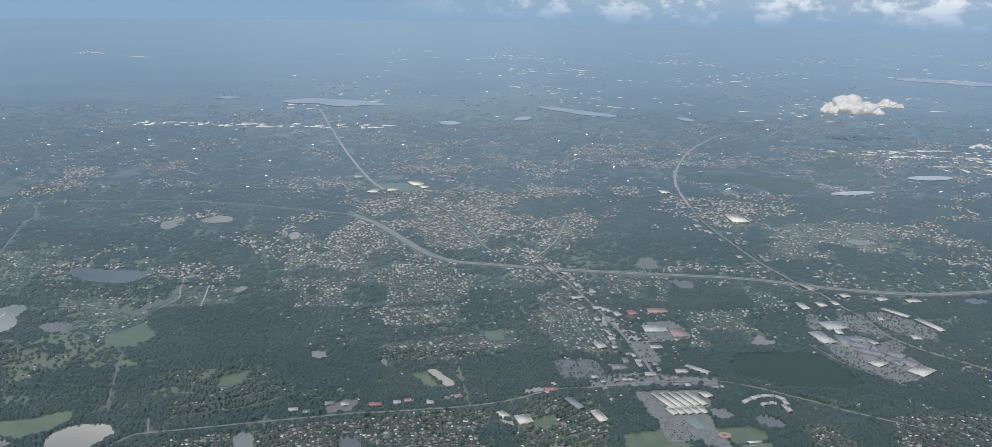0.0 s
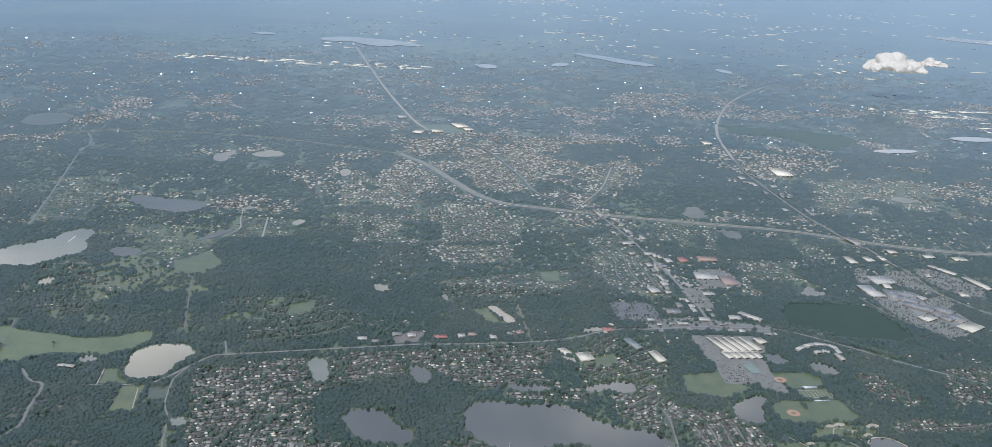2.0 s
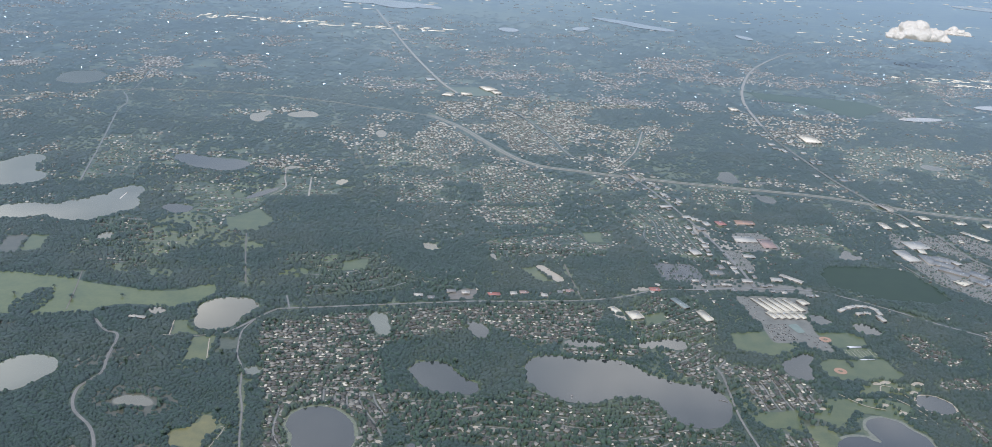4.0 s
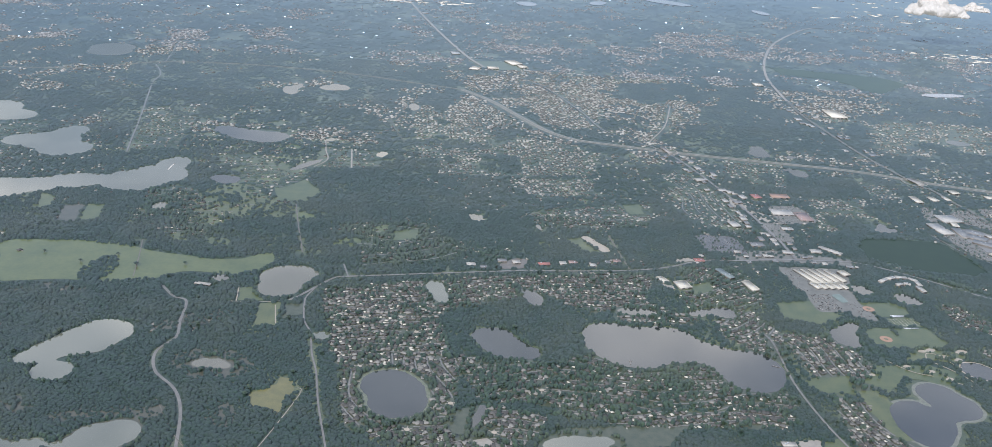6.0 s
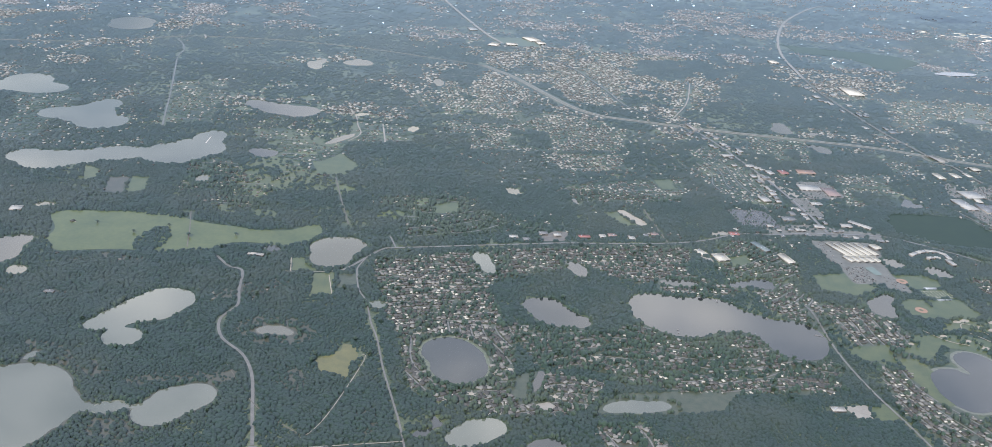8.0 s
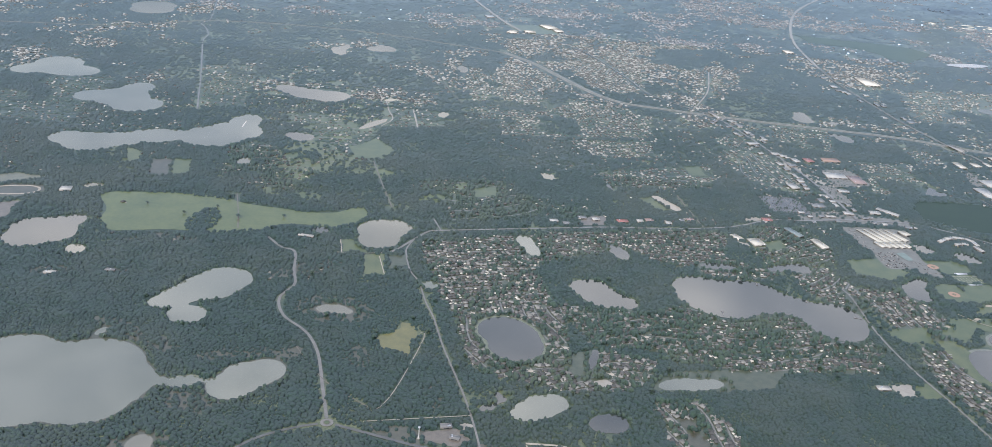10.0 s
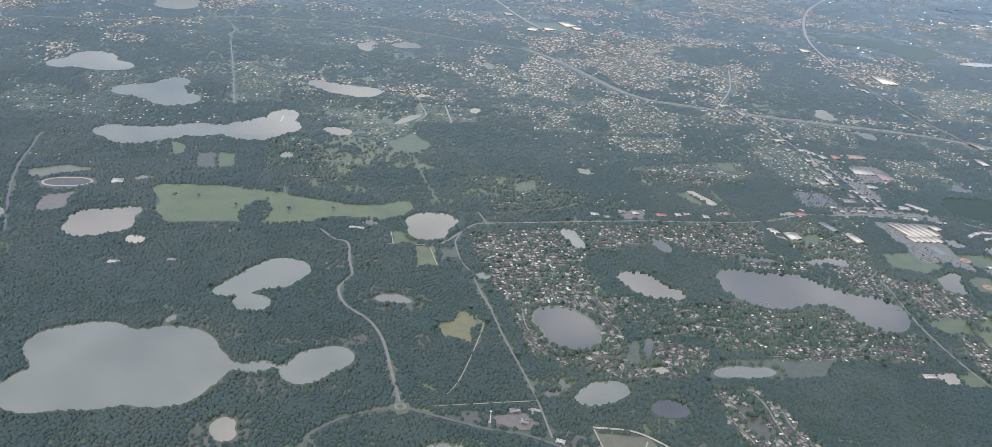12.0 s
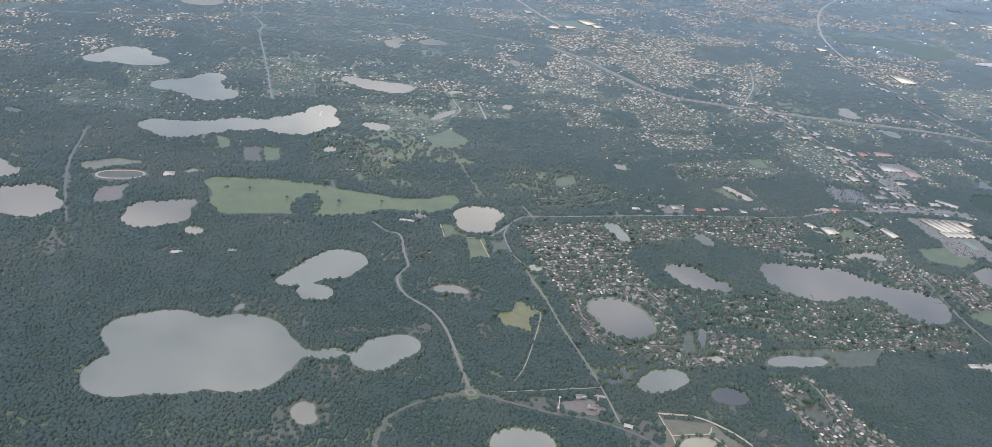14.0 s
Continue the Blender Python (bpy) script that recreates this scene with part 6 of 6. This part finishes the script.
# ---- trees ----
def ico():
    p = (1 + 5 ** 0.5) / 2
    v = np.array([(-1, p, 0), (1, p, 0), (-1, -p, 0), (1, -p, 0), (0, -1, p), (0, 1, p), (0, -1, -p), (0, 1, -p), (p, 0, -1), (p, 0, 1), (-p, 0, -1), (-p, 0, 1)], dtype=float)
    f = np.array([(0, 11, 5), (0, 5, 1), (0, 1, 7), (0, 7, 10), (0, 10, 11), (1, 5, 9), (5, 11, 4), (11, 10, 2), (10, 7, 6), (7, 1, 8), (3, 9, 4), (3, 4, 2), (3, 2, 6), (3, 6, 8), (3, 8, 9), (4, 9, 5), (2, 4, 11), (6, 2, 10), (8, 6, 7), (9, 8, 1)])
    return v / np.linalg.norm(v[0]), f


ICO_V, ICO_F = ico()


def lump(r, x=0, y=0, z=0, flat=0.8, skirt=False):
    """An uneven round clump of leaves; with a skirt its lowest leaves hang to the ground."""
    v = ICO_V * (1 + rng.uniform(-0.3, 0.3, (12, 1))) * r
    v = placed(v, 0, 0, rng.uniform(0, 6.28))
    low = v[:, 2] < -0.1 * r
    if skirt:
        wide = np.hypot(v[low, 0], v[low, 1])[:, None] + 1e-6
        v[low, :2] *= 0.95 * r / wide
        v[low, 2] = -z / flat
    else:
        v[low, 2] = -0.2 * r
    return v * (1, 1, flat) + (x, y, z), ICO_F


def crown_set(kind):
    if kind == "garden":      # one uneven round crown
        return lump(0.6, 0, 0, 0.7, 0.95, True)
    a = np.linspace(0, 2 * np.pi, 5, endpoint=False)
    ring0 = np.c_[np.cos(a) * 1.0, np.sin(a) * 1.0, np.zeros(5)] * rng.uniform(0.8, 1.2, (5, 1))
    ring1 = np.c_[np.cos(a + 0.5) * 0.75, np.sin(a + 0.5) * 0.75, np.full(5, 0.75)] * rng.uniform(0.8, 1.15, (5, 1))
    k = np.arange(5)
    f = np.vstack([np.c_[k, (k + 1) % 5, 5 + k], np.c_[(k + 1) % 5, 5 + (k + 1) % 5, 5 + k], np.c_[5 + k, 5 + (k + 1) % 5, np.full(5, 10)]])
    return np.vstack([ring0, ring1, [[0, 0, 1.0]]]) * (1, 1, {"wood": 1.2, "mid": 0.8, "far": 0.48, "dim": 0.3, "flat": 0.18}[kind]), f


density, stature = smooth_field(14, 31), smooth_field(5, 33)


def grove(label, xs, ys, spacing, kind, sizes, gardens=False, share=1.0):
    """Trees on a jittered grid wherever the plan is free: close woods, or loose garden trees."""
    gx, gy = np.meshgrid(np.arange(*xs, spacing), np.arange(*ys, spacing))
    x = (gx + rng.uniform(-0.48, 0.48, gx.shape) * spacing).ravel()
    y = (gy + rng.uniform(-0.48, 0.48, gx.shape) * spacing).ravel()
    view = (x > -0.8 * (y + 60) - 130) & (x < 0.62 * y + 25)     # the country that the flight overlooks
    x, y = x[view], y[view]
    i, j = cell(x, y)
    chance = np.where(woods[i, j], 0.97, np.where(y > 640, 0.72 + 0.6 * density[i, j], 0.84 + 0.3 * density[i, j])) * share * thin[i, j] * np.clip((1180 - y) / 420, 0, 1) * np.where((wild[i, j] > 0.25) & ~woods[i, j] & (y > 285) & (y < 640), 0.72, 1.0)
    pick = (~taken[i, j] | (y > Y1)) & (homes[i, j] == gardens) & (rng.random(len(x)) < chance)
    x, y = x[pick], y[pick]
    i, j = cell(x, y)
    size = rng.uniform(*sizes, len(x)) * np.clip(1 + 0.3 * stature[i, j], 0.6, 1.5)
    ob = crowd("woodland", np.c_[x, y, rng.uniform(0, 6.28, len(x))], [crown_set(kind) for _ in range(9)], LEAF_GARDEN if gardens else LEAF, label, "trees", size)
    ob.data.polygons.foreach_set("use_smooth", np.ones(len(ob.data.polygons), dtype=bool))


grove("dense broadleaf and pine woods close below", (-290, 165), (95, 215), 0.83, "wood", (0.47, 0.77))
grove("dense woods between lakes and housing", (-400, 250), (215, 340), 1.06, "wood", (0.58, 0.92))
grove("garden trees among the houses close below", (-290, 165), (95, 215), 0.92, "garden", (0.45, 1.15), True, 0.86)
grove("garden trees among the houses", (-400, 250), (215, 340), 0.95, "garden", (0.45, 1.1), True, 0.9)
grove("woods in the middle distance", (-440, 300), (340, 420), 1.55, "mid", (0.82, 1.25))
grove("woods farther off", (-440, 400), (420, 520), 2.1, "far", (1.0, 1.55))
grove("woods beyond the highway", (-440, 400), (520, 640), 2.1, "dim", (1.0, 1.55))
grove("garden trees farther off", (-440, 400), (340, 460), 1.6, "far", (0.65, 1.15), True, 0.85)
grove("garden trees beyond the highway", (-440, 400), (460, 640), 1.8, "dim", (0.6, 1.05), True, 0.6)
grove("far woods blurring together", (-860, 680), (640, 1160), 3.4, "flat", (1.7, 2.6))

# young trees in the rows of the mall car parks
spots = []
for corners, turn, fill in [q for q in lots if q[0][0][1] > 310]:
    c = np.mean(corners, axis=0)
    for v in np.arange(-45, 45, 2.3):
        for u in np.arange(-45, 45, 1.5):
            x, y = c[0] + u * math.cos(turn) - v * math.sin(turn), c[1] + u * math.sin(turn) + v * math.cos(turn)
            if rng.random() < (0.34 if c[0] > 130 or c[0] < 40 else 0.12) and in_shape(list(corners), np.array([x]), np.array([y]))[0]:
                spots.append((x + rng.uniform(-0.2, 0.2), y, rng.uniform(0, 6)))
crowd("car_park_trees", np.array(spots), [lump(0.42, 0, 0, 0.5, 0.8, True) for _ in range(5)], LEAF_GARDEN, "small trees in rows between parked cars", "trees")

shore_spots = np.array(shore_spots)
shore_spots = shore_spots[~water[cell(shore_spots[:, 0], shore_spots[:, 1])]]
crowd("shore_trees", shore_spots, [lump(0.5, 0, 0, 0.6, 1.0, True) for _ in range(7)], LEAF_GARDEN, "round trees lining the lake shores", "trees", rng.uniform(0.6, 1.25, len(shore_spots)))

# single trees along shores and gardens
crowns = []
for _ in range(6):
    v, f = joined([lump(0.42, 0, 0, 1.05)] + [lump(0.33, 0.38 * math.cos(a), 0.38 * math.sin(a), 0.75 + rng.uniform(-0.1, 0.25)) for a in np.arange(5) * 1.26])
    crowns.append(mesh_of("crown", v, f, LEAF_ONE, smooth=True))
a = np.linspace(0, 2 * np.pi, 6, endpoint=False)
tv = np.vstack([np.c_[np.cos(a) * r, np.sin(a) * r, np.full(6, z)] for r, z in ((0.09, 0), (0.06, 0.35), (0.03, 0.8))])
k = np.arange(6)
tf = np.vstack([np.c_[k + 6 * q, (k + 1) % 6 + 6 * q, (k + 1) % 6 + 6 * q + 6, k + 6 * q + 6] for q in (0, 1)])
trunk_mesh = mesh_of("trunk", tv, tf, BARK)
lone = []
for x, y in zip(rng.uniform(-240, 60, 6000), rng.uniform(150, 285, 6000)):
    i, j = cell(np.array([x]), np.array([y]))
    i, j = int(i[0]), int(j[0])
    shore = taken[max(0, i - 2):i + 3, max(0, j - 2):j + 3].any() and not taken[i, j]
    if shore and (homes[i, j] or rng.random() < 0.25) and len(lone) < 290:
        lone.append((x, y))
lone += [(-206, 262), (-222, 268), (-196, 270), (-186, 262), (-170, 266)]
for q, (x, y) in enumerate(lone):
    tree = tagged(new("tree"), "round-crowned green tree at the edge of open ground", "tree", "single trees")
    tree.matrix_world = Matrix.Translation((x, y, 0)) @ Matrix.Rotation(rng.uniform(0, 6), 4, "Z") @ Matrix.Scale(rng.uniform(0.9, 1.35), 4)
    part("trunk", trunk_mesh, tree), part("crown", crowns[q % 6], tree)

# ---- clouds ----
def cloud(label, x, y, z, length, depth_, height, seed, count=60):
    """A heaped cloud with a flat base."""
    r = np.random.default_rng(seed)
    bm = bmesh.new()
    for q in range(count):
        u = r.uniform(-1, 1)
        v = r.uniform(-1, 1) * math.sqrt(1 - u * u)
        top = (1 - u * u) * (1 - v * v)
        rad = height * r.uniform(0.22, 0.5) * (0.45 + 0.6 * top)
        m = Matrix.Translation((u * length / 2, v * depth_ / 2, r.uniform(0.1, 0.75) * height * top)) @ Matrix.Diagonal((rad * 1.3, rad * 1.2, rad * 0.8, 1))
        bmesh.ops.create_icosphere(bm, subdivisions=2, radius=1, matrix=m)
    for vert in bm.verts:
        p = vert.co
        s = 4.0 / height
        vert.co = p + Vector((noise.noise(p * s), noise.noise(p * s + Vector((9, 0, 0))), noise.noise(p * s + Vector((0, 9, 0))))) * height * 0.12
        vert.co.z = max(vert.co.z, -0.06 * height)
    me = bpy.data.meshes.new("cloud")
    bm.to_mesh(me)
    bm.free()
    me.materials.append(cloud_mat)
    ob = tagged(new("cloud", me), label, "cloud", "clouds")
    skin = ob.modifiers.new("skin", "REMESH")
    skin.mode, skin.voxel_size, skin.use_smooth_shade = "VOXEL", height / 22, True
    soft = ob.modifiers.new("soft", "SMOOTH")
    soft.factor, soft.iterations = 0.5, 9
    fluff = bpy.data.textures.new("fluff", "CLOUDS")
    fluff.noise_scale, fluff.noise_depth = height / 5, 4
    ruffle = ob.modifiers.new("ruffle", "DISPLACE")
    ruffle.texture, ruffle.strength, ruffle.mid_level = fluff, height * 0.13, 0.5
    ob.location = (x, y, z)


cloud("small white cumulus cloud over the plain", 354, 889, 32, 54, 34, 17, 4, 70)
cloud("ragged white cloud puff beside the cumulus", 390, 889, 38, 26, 18, 8, 5, 40)
cloud("thin white cloud wisp", 343, 626, 40, 15, 10, 3.5, 6, 30)
cloud("thin pale cloud streak far off", -609, 1368, 44, 46, 26, 4, 7, 26)
cloud("thin pale cloud streak far off", -530, 1360, 40, 32, 18, 3, 8, 22)
